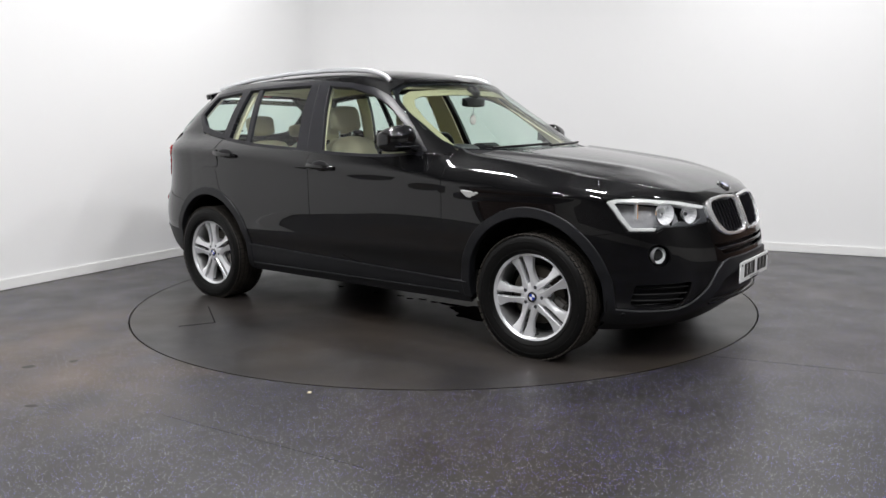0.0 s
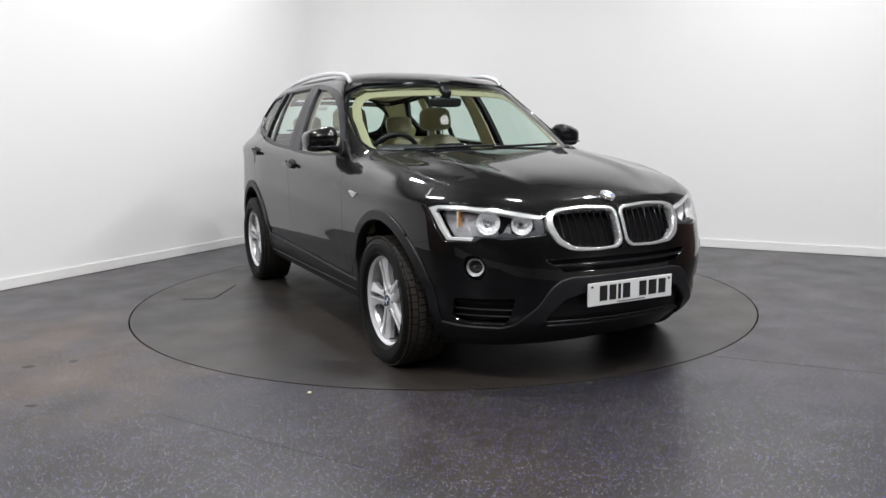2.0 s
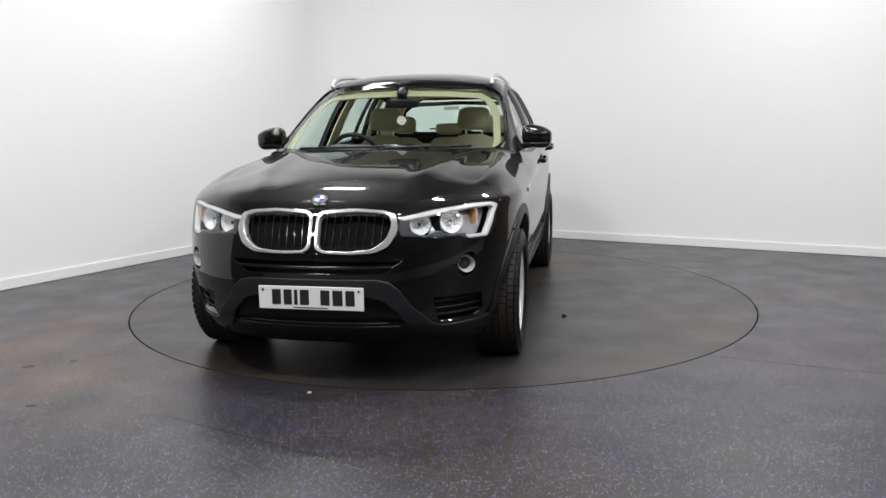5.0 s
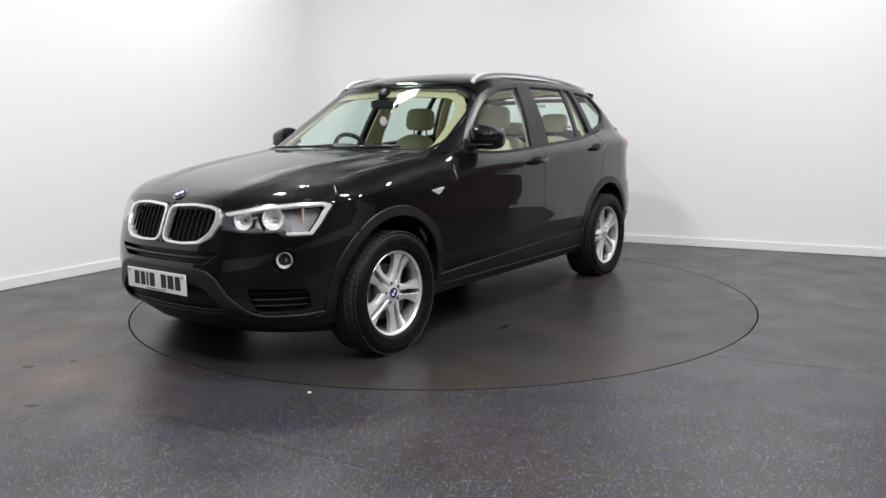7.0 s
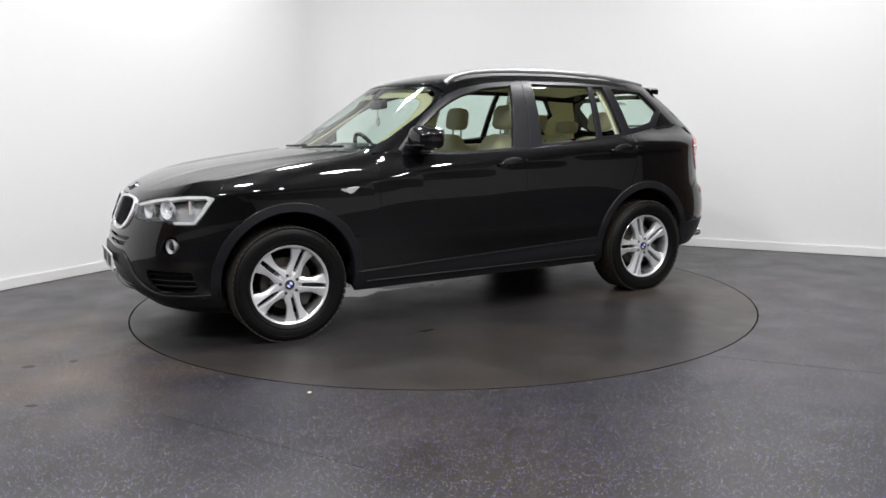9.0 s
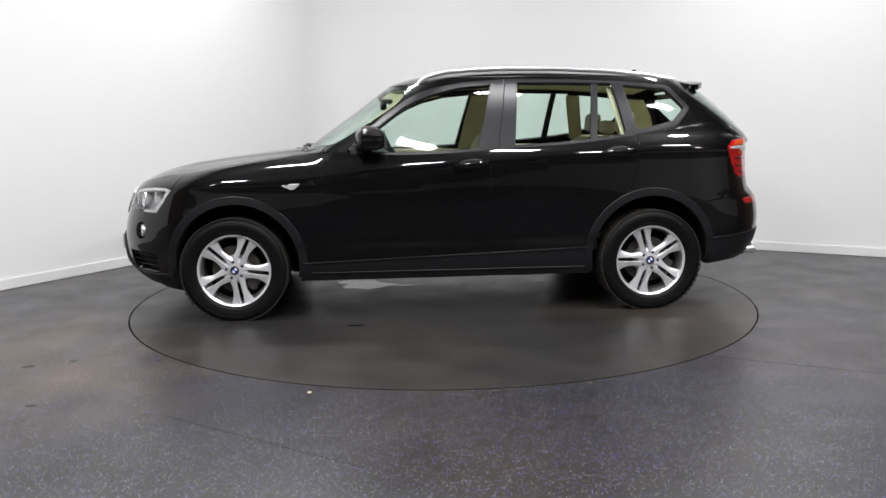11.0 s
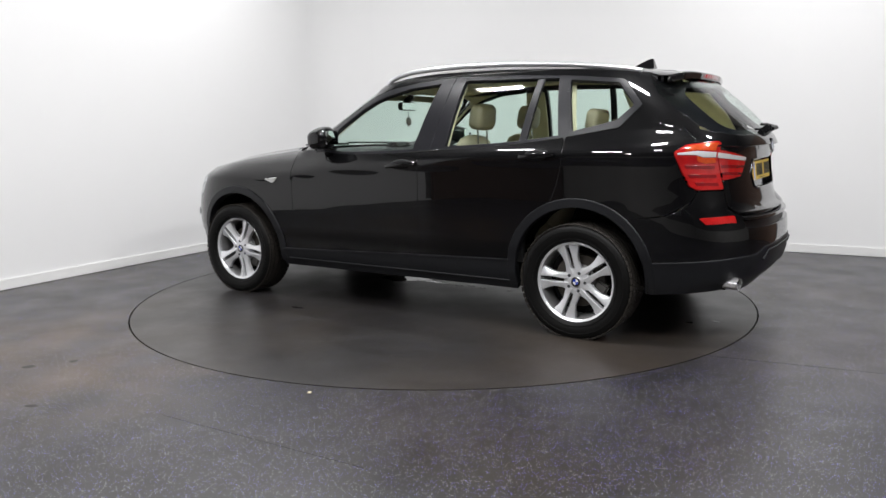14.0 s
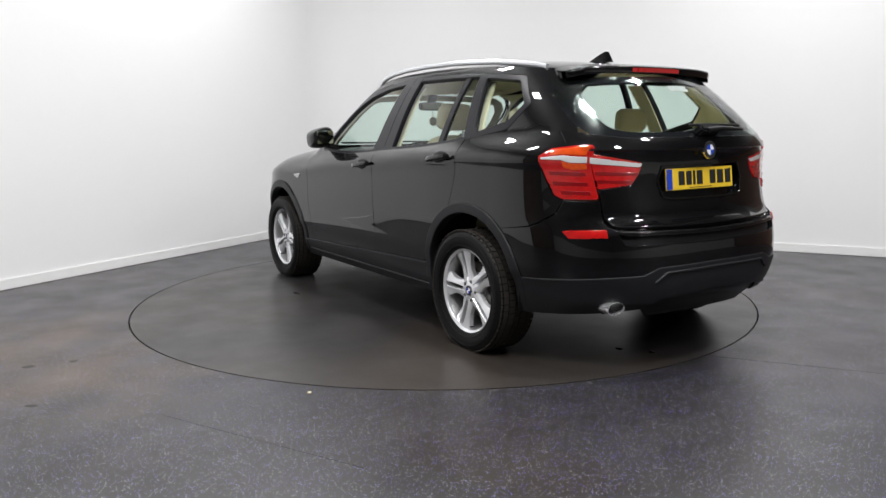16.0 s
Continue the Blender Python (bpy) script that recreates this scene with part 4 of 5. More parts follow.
# ---- cabin: glass, pillars, roof ----
def strip(name, mat, fa, fb, z0, z1, off=0.0, n=24, k=7, flip=False, label="", depth=.02, parent=None):
    """A pillar between two edge curves of the cabin, given as x by height."""
    Z = np.linspace(z0, z1, n)
    verts = []
    for layer in (off, off - depth):
        for z in Z:
            xa, xb = float(fa(z)), float(fb(z))
            X = xa + (xb - xa) * np.linspace(0, 1, k)
            P = np.stack([X, cabin_y(X, np.full(k, z)), np.full(k, z)], 1)
            N = normals_of(cabin, X, np.full(k, z), P)
            verts += list(P + N * layer)
    faces = []
    for i in range(n - 1):
        for j in range(k - 1):
            a = i * k + j
            faces.append((a, a + 1, a + k + 1, a + k))
            b = a + n * k
            faces.append((b, b + k, b + k + 1, b + 1))
    for i in range(n - 1):
        for j in (0, k - 1):
            a = i * k + j
            faces.append((a, a + k, a + k + n * k, a + n * k))
    for i in (0, n - 1):
        for j in range(k - 1):
            a = i * k + j
            faces.append((a, a + 1, a + 1 + n * k, a + n * k))
    bm = bmesh.new()
    me = bpy.data.meshes.new("s")
    me.from_pydata([tuple(v * (1, -1, 1) if flip else v) for v in verts], [], faces)
    bm.from_mesh(me)
    bpy.data.meshes.remove(me)
    ob = part(name, bm, mat, parent or car, label, smooth=40)
    return ob if parent else under(ob)


# the door frame's outer line along the screen pillar and the roof
frame_line = [(.64, 1.118), (.51, 1.245), (.40, 1.340), (.279, 1.430), (.18, 1.480), (.083, 1.516), (-.111, 1.553), (-.30, 1.570), (-.44, 1.577), (-.883, 1.574), (-1.209, 1.558), (-1.576, 1.524)]
inner_line = [(.578, 1.120), (.504, 1.205), (.43, 1.272), (.277, 1.385), (.18, 1.437), (.083, 1.475), (-.108, 1.523), (-.302, 1.545)]
for f in (False, True):
    fd, rd = front_doors[f], rear_doors[f]
    # glass
    panel("front_door_glass", M_GLASS, cabin, [(.60, 1.105)] + inner_line[1:] + [(-.338, 1.552), (-.228, 1.105), (-.1, 1.098), (.2, 1.085), (.42, 1.085)], parent=fd, off=-.012, depth=.004, lip=.001, res=.06, flip=f).visible_shadow = False
    panel("rear_door_glass", M_GLASS, cabin, [(-.515, 1.558), (-1.045, 1.552), (-.995, 1.15), (-.47, 1.128)], parent=rd, off=-.012, depth=.004, lip=.001, res=.06, flip=f).visible_shadow = False
    panel("rear_door_vent_glass", M_GLASS, cabin, [(-1.078, 1.55), (-1.18, 1.548), (-1.255, 1.19), (-1.032, 1.155)], parent=rd, off=-.012, depth=.004, lip=.001, res=.06, flip=f).visible_shadow = False
    q = panel("quarter_glass", M_GLASS, cabin, rounded([(-1.245, 1.538), (-1.57, 1.508), (-1.690, 1.372), (-1.59, 1.275), (-1.315, 1.212)], .02), off=-.010, depth=.004, lip=.001, res=.05, flip=f)
    q.visible_shadow = False
    # frames
    panel("door_frame", M_SATIN, cabin, frame_line[:8] + [(-.395, 1.5755), (-.338, 1.550), (-.302, 1.540)] + inner_line[:-1][::-1], parent=fd, off=.002, depth=.03, lip=.003, res=.03, flip=f)
    panel("pillar_trim", M_SATIN, cabin, [(-.338, 1.556), (-.40, 1.577), (-.432, 1.577), (-.358, 1.112), (-.222, 1.100)], parent=fd, off=.004, depth=.03, lip=.003, res=.04, flip=f)
    panel("pillar_trim", M_SATIN, cabin, [(-.440, 1.577), (-.53, 1.578), (-.515, 1.556), (-.470, 1.125), (-.366, 1.114)], parent=rd, off=.004, depth=.03, lip=.003, res=.04, flip=f)
    panel("door_frame", M_SATIN, cabin, [(-.51, 1.578), (-.883, 1.574), (-1.200, 1.559), (-1.185, 1.546), (-.883, 1.553), (-.515, 1.556)], parent=rd, off=.002, depth=.03, lip=.002, res=.03, flip=f)
    panel("glass_divider", M_SATIN, cabin, [(-1.040, 1.553), (-1.078, 1.553), (-1.036, 1.155), (-.990, 1.15)], parent=rd, off=-.003, depth=.02, lip=.003, res=.04, flip=f)
    panel("pillar_trim", M_SATIN, cabin, [(-1.178, 1.560), (-1.236, 1.556), (-1.312, 1.197), (-1.25, 1.186)], parent=rd, off=.004, depth=.03, lip=.003, res=.04, flip=f)
    ring_o = [(-1.230, 1.557), (-1.585, 1.525), (-1.718, 1.372), (-1.605, 1.243), (-1.305, 1.192)]
    ring_i = rounded([(-1.252, 1.535), (-1.563, 1.505), (-1.678, 1.372), (-1.585, 1.282), (-1.325, 1.220)], .02)
    panel("quarter_glass_trim", M_SATIN, cabin, rounded(ring_o, .02), holes=[ring_i], off=.003, depth=.03, lip=.003, res=.03, flip=f)
    panel("waist_trim", M_SATIN, cabin, [(x, float(belt_z(x)) + .012) for x in np.linspace(.62, -1.30, 26)] + [(x, float(belt_z(x)) - .012) for x in np.linspace(-1.30, .62, 26)], off=.004, depth=.03, lip=.003, res=.03, flip=f)
    # screen pillar, roof side and rear pillar
    fl = np.array(frame_line)
    fx = lambda z: np.interp(z, fl[:8, 1], fl[:8, 0])
    edge_y = curve([1.08, 1.18, 1.35, 1.43, 1.50, 1.533, 1.56], [.735, .752, .715, .68, .632, .56, .50])
    gx = lambda z: screen(edge_y(z), z)[0]
    strip("screen_pillar", M_PAINT, gx, lambda z: fx(z) + .003, 1.10, 1.555, off=.004, flip=f)
    strip("screen_pillar_lining", M_LINING, lambda z: gx(z) - .006, lambda z: fx(z) - .03, 1.12, 1.54, off=-.034, flip=f, depth=.01)
    panel("roof_side", M_PAINT, cabin, [(.22, 1.552)] + [(x, z + .002) for x, z in frame_line[5:]] + [(-1.72, 1.42), (-1.87, 1.49)] + [(float(x), float(roof_edge(x))) for x in np.linspace(-1.86, .20, 24)], off=.0, depth=.02, res=.03, flip=f)
    panel("rear_pillar", M_PAINT, cabin, [(-1.585, 1.528), (-1.72, 1.372), (-1.605, 1.24), (-1.70, 1.20), (-1.99, 1.14), (-2.06, 1.16), (-2.03, 1.25), (-1.93, 1.38), (-1.89, 1.49), (-1.83, 1.54), (-1.75, 1.56)], off=.0, depth=.02, res=.03, flip=f)
    panel("rear_pillar_lining", M_LINING, cabin, [(-1.60, 1.515), (-1.71, 1.372), (-1.60, 1.26), (-1.70, 1.18), (-2.0, 1.16), (-1.92, 1.36), (-1.82, 1.50)], off=-.04, depth=.01, res=.05, flip=f)
    panel("centre_pillar_lining", M_LINING, cabin, [(-.35, 1.55), (-.50, 1.555), (-.455, 1.10), (-.25, 1.09)], off=-.05, depth=.012, res=.05, flip=f)
    panel("rear_door_pillar_lining", M_LINING, cabin, [(-1.16, 1.545), (-1.27, 1.54), (-1.34, 1.19), (-1.24, 1.17)], off=-.05, depth=.012, res=.05, flip=f)
    # roof rail
    rail = [(.155, .590, 1.556), (.12, .588, 1.588), (.06, .584, 1.612), (-.04, .580, 1.632), (-.2, .576, 1.646), (-.45, .572, 1.654), (-.8, .568, 1.652), (-1.2, .558, 1.632), (-1.45, .550, 1.606), (-1.58, .545, 1.588), (-1.66, .543, 1.572)]
    ra = np.array(rail)
    tt = np.linspace(0, 1, 60)
    d = np.concatenate([[0], np.cumsum(np.linalg.norm(np.diff(ra, axis=0), axis=1))])
    d /= d[-1]
    tube("roof_rail", M_RAIL, np.stack([curve(d, ra[:, i])(tt) if i != 2 else np.interp(tt, d, ra[:, 2]) for i in range(3)], 1), .0165, flat=.8, flip=f, label="satin silver roof rail")

wo = [(0, 1.100), (.45, 1.100), (.72, 1.118), (.752, 1.18), (.715, 1.35), (.68, 1.43), (.632, 1.50), (.56, 1.533), (.32, 1.548), (0, 1.553)]
wi = [(0, 1.128), (.45, 1.128), (.70, 1.132), (.740, 1.18), (.705, 1.35), (.669, 1.43), (.620, 1.490), (.552, 1.524), (.32, 1.541), (0, 1.546)]
ws = panel("windscreen", M_GLASS, screen, mirrored(wo), off=0, depth=.004, lip=.001, res=.07, label="clear windscreen with a black border")
ws.visible_shadow = False
panel("windscreen_border", M_GLOSSBLACK, screen, mirrored(wo), parent=ws, holes=[rounded(mirrored(wi), .03)], off=-.006, depth=.003, lip=.001, res=.04)
# lining along the screen pillars and the roof's front edge, seen through the screen, with shade put into its colour
lo_ring = [(0, 1.538), (.32, 1.532), (.545, 1.516), (.612, 1.482), (.660, 1.43), (.697, 1.35), (.732, 1.18), (.715, 1.13)]
hi_ring = [(.668, 1.13), (.690, 1.18), (.660, 1.33), (.627, 1.41), (.580, 1.462), (.520, 1.484), (.30, 1.496), (0, 1.502)]
panel("screen_surround_lining", M_LININGSHADED, screen, mirrored(lo_ring + hi_ring), off=-.034, depth=.006, lip=.002, res=.03)
roof_out = []
for x in np.linspace(.20, -1.72, 30):
    roof_out.append((float(x), float(cabin_y(x, float(roof_edge(x))))))
roof_half = [(float(screen(y, 1.556)[0]), y) for y in (0, .1, .2, .3, .40, .50)] + roof_out + [(-1.73, .4), (-1.735, 0)]
roof_half = roof_half + [(x, -y) for x, y in roof_half[::-1] if abs(y) > 1e-6]
panel("roof", M_PAINT, roof, roof_half, depth=.03, res=.05, label="glossy black roof")
panel("headliner", M_LINING, roof, [(x * .995, y * .97) for x, y in roof_half], off=-.045, depth=.01, res=.08)
# aerial fin
bm = bmesh.new()
pro = [(.09, 0), (.05, .018), (.0, .045), (-.045, .062), (-.06, .060), (-.07, .02), (-.075, 0)]
rf = roof(-1.50, 0.0)
vv = []
for x, z in pro:
    w = .030 * (1 - z / .075) + .002
    vv.append([bm.verts.new((rf[0] + x, y, rf[2] + z - .002)) for y in (-w, w)])
for a, b in zip(vv, vv[1:]):
    bm.faces.new((a[0], a[1], b[1], b[0]))
bm.faces.new([v[0] for v in vv])
bm.faces.new([v[1] for v in vv][::-1])
bm.faces.new((vv[0][0], vv[-1][0], vv[-1][1], vv[0][1]))
under(part("aerial_fin", bm, M_PAINT, car, smooth=45, bevel=.004))

# ---- tail ----
ro = [(0, 1.195), (.50, 1.195), (.64, 1.215), (.665, 1.26), (.66, 1.34), (.63, 1.44), (.58, 1.505), (0, 1.520)]
ri = [(0, 1.222), (.46, 1.222), (.535, 1.238), (.565, 1.28), (.560, 1.36), (.540, 1.43), (.51, 1.470), (0, 1.490)]
tailgate = panel("tailgate", M_PAINT, lower, [(U_END - u, v) for u, v in mirrored([(0, 1.185), (.40, 1.178), (.72, 1.178), (.735, 1.16), (.712, 1.115), (.432, 1.073), (.455, 1.006), (.50, .955), (.665, .938), (.66, .80), (.62, .765), (0, .755)])],
                 holes=[rounded([(U_END - u, v) for u, v in mirrored([(0, 1.05), (.31, 1.05), (.345, .96), (.31, .885), (0, .875)])], .03)], depth=.03, res=.04, gap=.002, label="black tailgate with a recess for the plate")
panel("plate_recess", M_PAINT, lower, [(U_END - u, v) for u, v in mirrored([(0, 1.07), (.34, 1.07), (.37, .96), (.33, .87), (0, .86)])], parent=tailgate, off=-.035, depth=.005, res=.05)
tube("recess_rim", M_PAINT, surface_line(lower, [(U_END + u, v) for u, v in ((-.30, 1.050), (-.335, .97), (-.31, .895), (-.26, .880), (0, .876), (.26, .880), (.31, .895), (.335, .97), (.30, 1.050))], .001), .006, parent=tailgate).location = (0, 0, 0)
rw = panel("rear_window", M_GLASS, rear_screen, mirrored(ro), parent=tailgate, depth=.004, lip=.001, res=.06)
rw.visible_shadow = False
panel("rear_window_border", M_GLOSSBLACK, rear_screen, mirrored(ro), parent=tailgate, holes=[rounded(mirrored(ri), .05)], off=-.006, depth=.003, lip=.001, res=.04)
panel("window_sill_panel", M_PAINT, rear_screen, mirrored([(0, 1.19), (.50, 1.19), (.65, 1.21), (.72, 1.24), (.74, 1.16), (.70, 1.135), (0, 1.135)]), parent=tailgate, off=.002, depth=.02, res=.04)
number_plate("rear_number_plate", M_PLATEY, (-2.252, 0, .977), 180, -6, True)
roundel("tailgate_badge", (-2.306, 0, 1.124), (-1, 0, .10), .047)
for f in (False, True):
    body_l = [(4.872, 1.102), (4.918, 1.140), (5.08, 1.157), (5.125, 1.155), (5.178, .898), (5.0, .900), (4.96, .92), (4.92, 1.0)]
    tl = panel("tail_light", M_REDLENS, lower, rounded(body_l, .012), off=.006, lip=.006, depth=.03, res=.025, flip=f, label="red tail light with a white reversing band")
    panel("tail_light_inner", M_REDLENS, lower, rounded([(5.133, 1.153), (5.155, 1.110), (5.428, 1.065), (5.402, 1.01), (5.360, .964), (5.186, .947)], .012), parent=tl, off=.006, lip=.006, depth=.03, res=.025, flip=f)
    panel("reversing_band", M_WHITELENS, lower, [(4.885, 1.098), (5.0, 1.108), (5.06, 1.104), (5.128, 1.100), (5.132, 1.075), (5.045, 1.077), (5.00, 1.090), (4.89, 1.092)], parent=tl, off=.009, lip=.002, depth=.006, res=.02, flip=f)
    panel("reversing_band", M_WHITELENS, lower, [(5.146, 1.098), (5.430, 1.064), (5.415, 1.048), (5.150, 1.072)], parent=tl, off=.009, lip=.002, depth=.006, res=.02, flip=f)
    panel("tail_indicator", M_AMBERRED, lower, [(4.945, 1.138), (5.075, 1.150), (5.112, 1.150), (5.12, 1.112), (5.0, 1.116), (4.93, 1.112)], parent=tl, off=.0085, lip=.002, depth=.006, res=.02, flip=f)
    panel("tail_indicator", M_AMBERRED, lower, [(5.005, 1.082), (5.05, 1.070), (5.125, 1.068), (5.13, 1.045), (5.06, 1.04), (5.01, 1.055)], parent=tl, off=.0085, lip=.002, depth=.006, res=.02, flip=f)
    for a, b, v in ((4.93, 5.12, 1.02), (4.95, 5.13, .97), (4.99, 5.14, .925)):
        panel("light_bar", M_REDDARK, lower, [(a, v + .012), (b, v + .006), (b + .004, v - .010), (a + .01, v - .004)], parent=tl, off=.008, lip=.002, depth=.006, res=.02, flip=f)
    for a, b, v in ((5.17, 5.40, 1.02), (5.18, 5.37, .98)):
        panel("light_bar", M_REDDARK, lower, [(a, v + .008), (b, v), (b - .005, v - .012), (a + .004, v - .006)], parent=tl, off=.008, lip=.002, depth=.006, res=.02, flip=f)
    panel("rear_reflector", M_REDLENS, lower, [(4.962, .741), (5.175, .749), (5.177, .713), (4.99, .709)], off=.004, depth=.02, lip=.003, res=.03, flip=f)
rear_arch = arch(1, R_OUT - .022, 128, 176, 12)
half = [(0, .725), (.60, .735), (.67, .765), (.675, .885), (.855, .887), (.90, .825), (.99, .780), (1.08, .750)]
half += [(U_END - u, v) for u, v in rear_arch] + [(1.15, .482), (.68, .515), (.50, .520), (.41, .555), (0, .560)]
rslot = [(U_END - u, v) for u, v in mirrored([(0, .712), (.58, .722), (.63, .735), (.60, .672), (0, .660)])]
panel("rear_bumper", M_PAINT, lower, [(U_END - u, v) for u, v in mirrored(half)], holes=[rounded(rslot, .012)], depth=.05, res=.04, gap=.002)
panel("bumper_step", M_BLACK, lower, [(U_END - u, v) for u, v in mirrored([(0, .73), (.64, .75), (.62, .66), (0, .65)])], off=-.025, depth=.01, res=.05)
panel("rear_bumper_trim", M_PLASTIC, lower, [(U_END - u, v) for u, v in mirrored([(0, .557), (.41, .552), (.50, .517), (.68, .512), (1.16, .480), (1.12, .30), (.46, .340), (.41, .395), (0, .42)])], off=.006, lip=.006, depth=.08, res=.04)
panel("rear_diffuser", M_BLACK, lower, [(U_END - u, v) for u, v in mirrored([(0, .47), (.36, .465), (.41, .40), (.46, .345), (.40, .28), (0, .28)])], off=-.004, depth=.08, res=.05)
tube("bumper_crease", M_PLASTIC, surface_line(lower, [(U_END - .44, .485), (U_END - .37, .530), (U_END, .535), (U_END + .37, .530), (U_END + .44, .485)], .010), .007)
# exhaust
bm = bmesh.new()
m = Matrix.Translation((-2.185, .60, .358)) @ Matrix.Rotation(radians(-90), 4, "Y") @ Matrix.Rotation(radians(-6), 4, "X")
m = m @ Matrix.Diagonal((.68, 1.05, 1, 1))
cyl(bm, m, .046, .050, .18, 36, False)
cyl(bm, m @ Matrix.Translation((0, 0, -.02)), .042, .0465, .14, 36, False)
cyl(bm, m @ Matrix.Translation((0, 0, .088)), .0498, .0465, .004, 36, False)
cyl(bm, m @ Matrix.Translation((0, 0, -.07)), .043, .043, .004, 32)
under(part("exhaust_tip", bm, M_BRIGHT, car, "round chrome exhaust tip", smooth=50))
# spoiler
def spoiler_top(x, y):
    x, y = np.broadcast_arrays(np.asarray(x, float), np.asarray(y, float))
    return np.stack([x, y, 1.573 + (x + 1.93) * -.02 - .012 * (y / .6) ** 2 - .035 * (np.abs(y) / .58) ** 5 - .25 * np.clip(-1.88 - x, 0, 1) + .14 * np.clip(x + 1.80, 0, .2)], -1)


sp = [(-1.64, 0), (-1.66, .50), (-1.77, .56), (-1.83, .555), (-1.885, .48), (-1.922, .25), (-1.93, 0)]
spoiler = panel("roof_spoiler", M_PAINT, spoiler_top, sp + [(x, -y) for x, y in sp[::-1] if y], off=.008, lip=.010, depth=.040, res=.03, label="black roof spoiler with a red brake light")
bm = bmesh.new()
for k in range(9):
    y = -.16 + k * .04
    box(bm, Matrix.Translation((-1.941 + .022 * (y / .2) ** 2, y, 1.548)) @ Matrix.Rotation(radians(-8), 4, "Y"), .014, .041, .022)
part("brake_light", bm, M_REDLENS, spoiler, "red high brake light")
# rear wiper
bm = bmesh.new()
box(bm, Matrix.Translation((-2.282, -.01, 1.225)) @ Matrix.Rotation(radians(35), 4, "Y"), .06, .15, .04)
wiper = under(part("rear_wiper", bm, M_BLACK, car, bevel=.01))
tube("wiper_arm", M_BLACK, [(-2.30, .02, 1.225), (-2.31, -.08, 1.232), (-2.295, -.2, 1.228), (-2.27, -.30, 1.226)], .015, parent=wiper, flat=1.3, scale_end=lambda q: 1.1 - .55 * q)
tube("wiper_blade", M_SLAT, [(-2.262, .12, 1.250), (-2.262, -.05, 1.252), (-2.240, -.25, 1.250), (-2.205, -.36, 1.248)], .008, parent=wiper)

# ---- mirrors, handles, markers ----
for f in (False, True):
    s = -1 if f else 1
    fd = front_doors[f]
    bm = bmesh.new()
    bmesh.ops.create_icosphere(bm, subdivisions=4, radius=1)
    for v in bm.verts:
        x, y, z = v.co
        k = 3.2
        q = (abs(x) ** k + abs(y) ** k + abs(z) ** k) ** (1 / k)
        x, y, z = x / q, y / q, z / q
        taper = 1 - .50 * (y * .5 + .5) ** 1.5 * (z > 0)
        fx_ = (.085 if x > 0 else .105) * (1 - .25 * max(0, z) ** 2)
        v.co = (.50 + x * fx_ - .015 * y, s * (.935 + y * .098), 1.198 + z * .082 * taper - .008 * y * (z < 0))
    mir = part("door_mirror", bm, M_PAINT, fd, "black door mirror with a grey lower edge", smooth=60)
    tube("mirror_seam", M_SATIN, [(.60, s * .85, 1.148), (.602, s * .94, 1.146), (.575, s * 1.002, 1.147), (.50, s * 1.022, 1.148), (.43, s * 1.012, 1.15)], .005, parent=mir)
    bm = bmesh.new()
    box(bm, Matrix.Translation((.53, s * .845, 1.128)) @ Matrix.Rotation(s * .25, 4, "X"), .10, .14, .038)
    part("mirror_foot", bm, M_BLACK, mir, bevel=.012)
    bm = bmesh.new()
    box(bm, Matrix.Translation((.397, s * .937, 1.196)), .008, .128, .092)
    part("mirror_glass", bm, M_MIRROR, mir, bevel=.003)
    panel("mirror_mount", M_BLACK, cabin, [(.635, 1.112), (.56, 1.185), (.50, 1.11)], parent=fd, off=.006, depth=.02, lip=.004, res=.03, flip=f)
    for door, x0, z0, ang in ((fd, -.17, 1.013, 5), (rear_doors[f], -1.155, 1.083, 6)):
        y0 = float(body_side(x0, z0))
        bm = bmesh.new()
        bmesh.ops.create_icosphere(bm, subdivisions=3, radius=1, matrix=Matrix.Translation((x0, s * (y0 - .004), z0 + .004)) @ Matrix.Rotation(radians(ang), 4, "Y") @ Matrix.Diagonal((.085, .012, .034, 1)))
        hd = part("handle_cup", bm, M_BLACK, door, smooth=60)
        pts = [(x0 + dx, s * (y0 + dy), z0 - dx * math.tan(radians(ang))) for dx, dy in ((.112, .004), (.10, .026), (.05, .036), (0, .038), (-.05, .036), (-.10, .026), (-.112, .004))]
        P = np.array(pts)
        d = np.linspace(0, 1, 7)
        tube("door_handle", M_PAINT, np.stack([np.interp(np.linspace(0, 1, 25), d, P[:, i]) for i in range(3)], 1), .016, parent=door, flat=.55, label="body-coloured bar handle")
    panel("side_indicator", M_WHITELENS, lower, [(1.79, .893), (1.91, .903), (1.875, .872), (1.85, .868)], off=.005, depth=.01, lip=.004, res=.03, flip=f, label="clear arrow-shaped side indicator in chrome")
    # front wipers
for y0, y1 in ((-.56, .04), (.02, .56)):
    z = 1.108
    P = [tuple(screen(y, z + .008 + .02 * (y - y0)) + (.02, 0, .016)) for y in np.linspace(y0, y1, 12)]
    tube("windscreen_wiper", M_BLACK, P, .008)
panel("cowl", M_BLACK, screen, mirrored([(0, 1.105), (.45, 1.105), (.70, 1.120), (.74, 1.07), (0, 1.06)]), off=.004, depth=.03, res=.05)

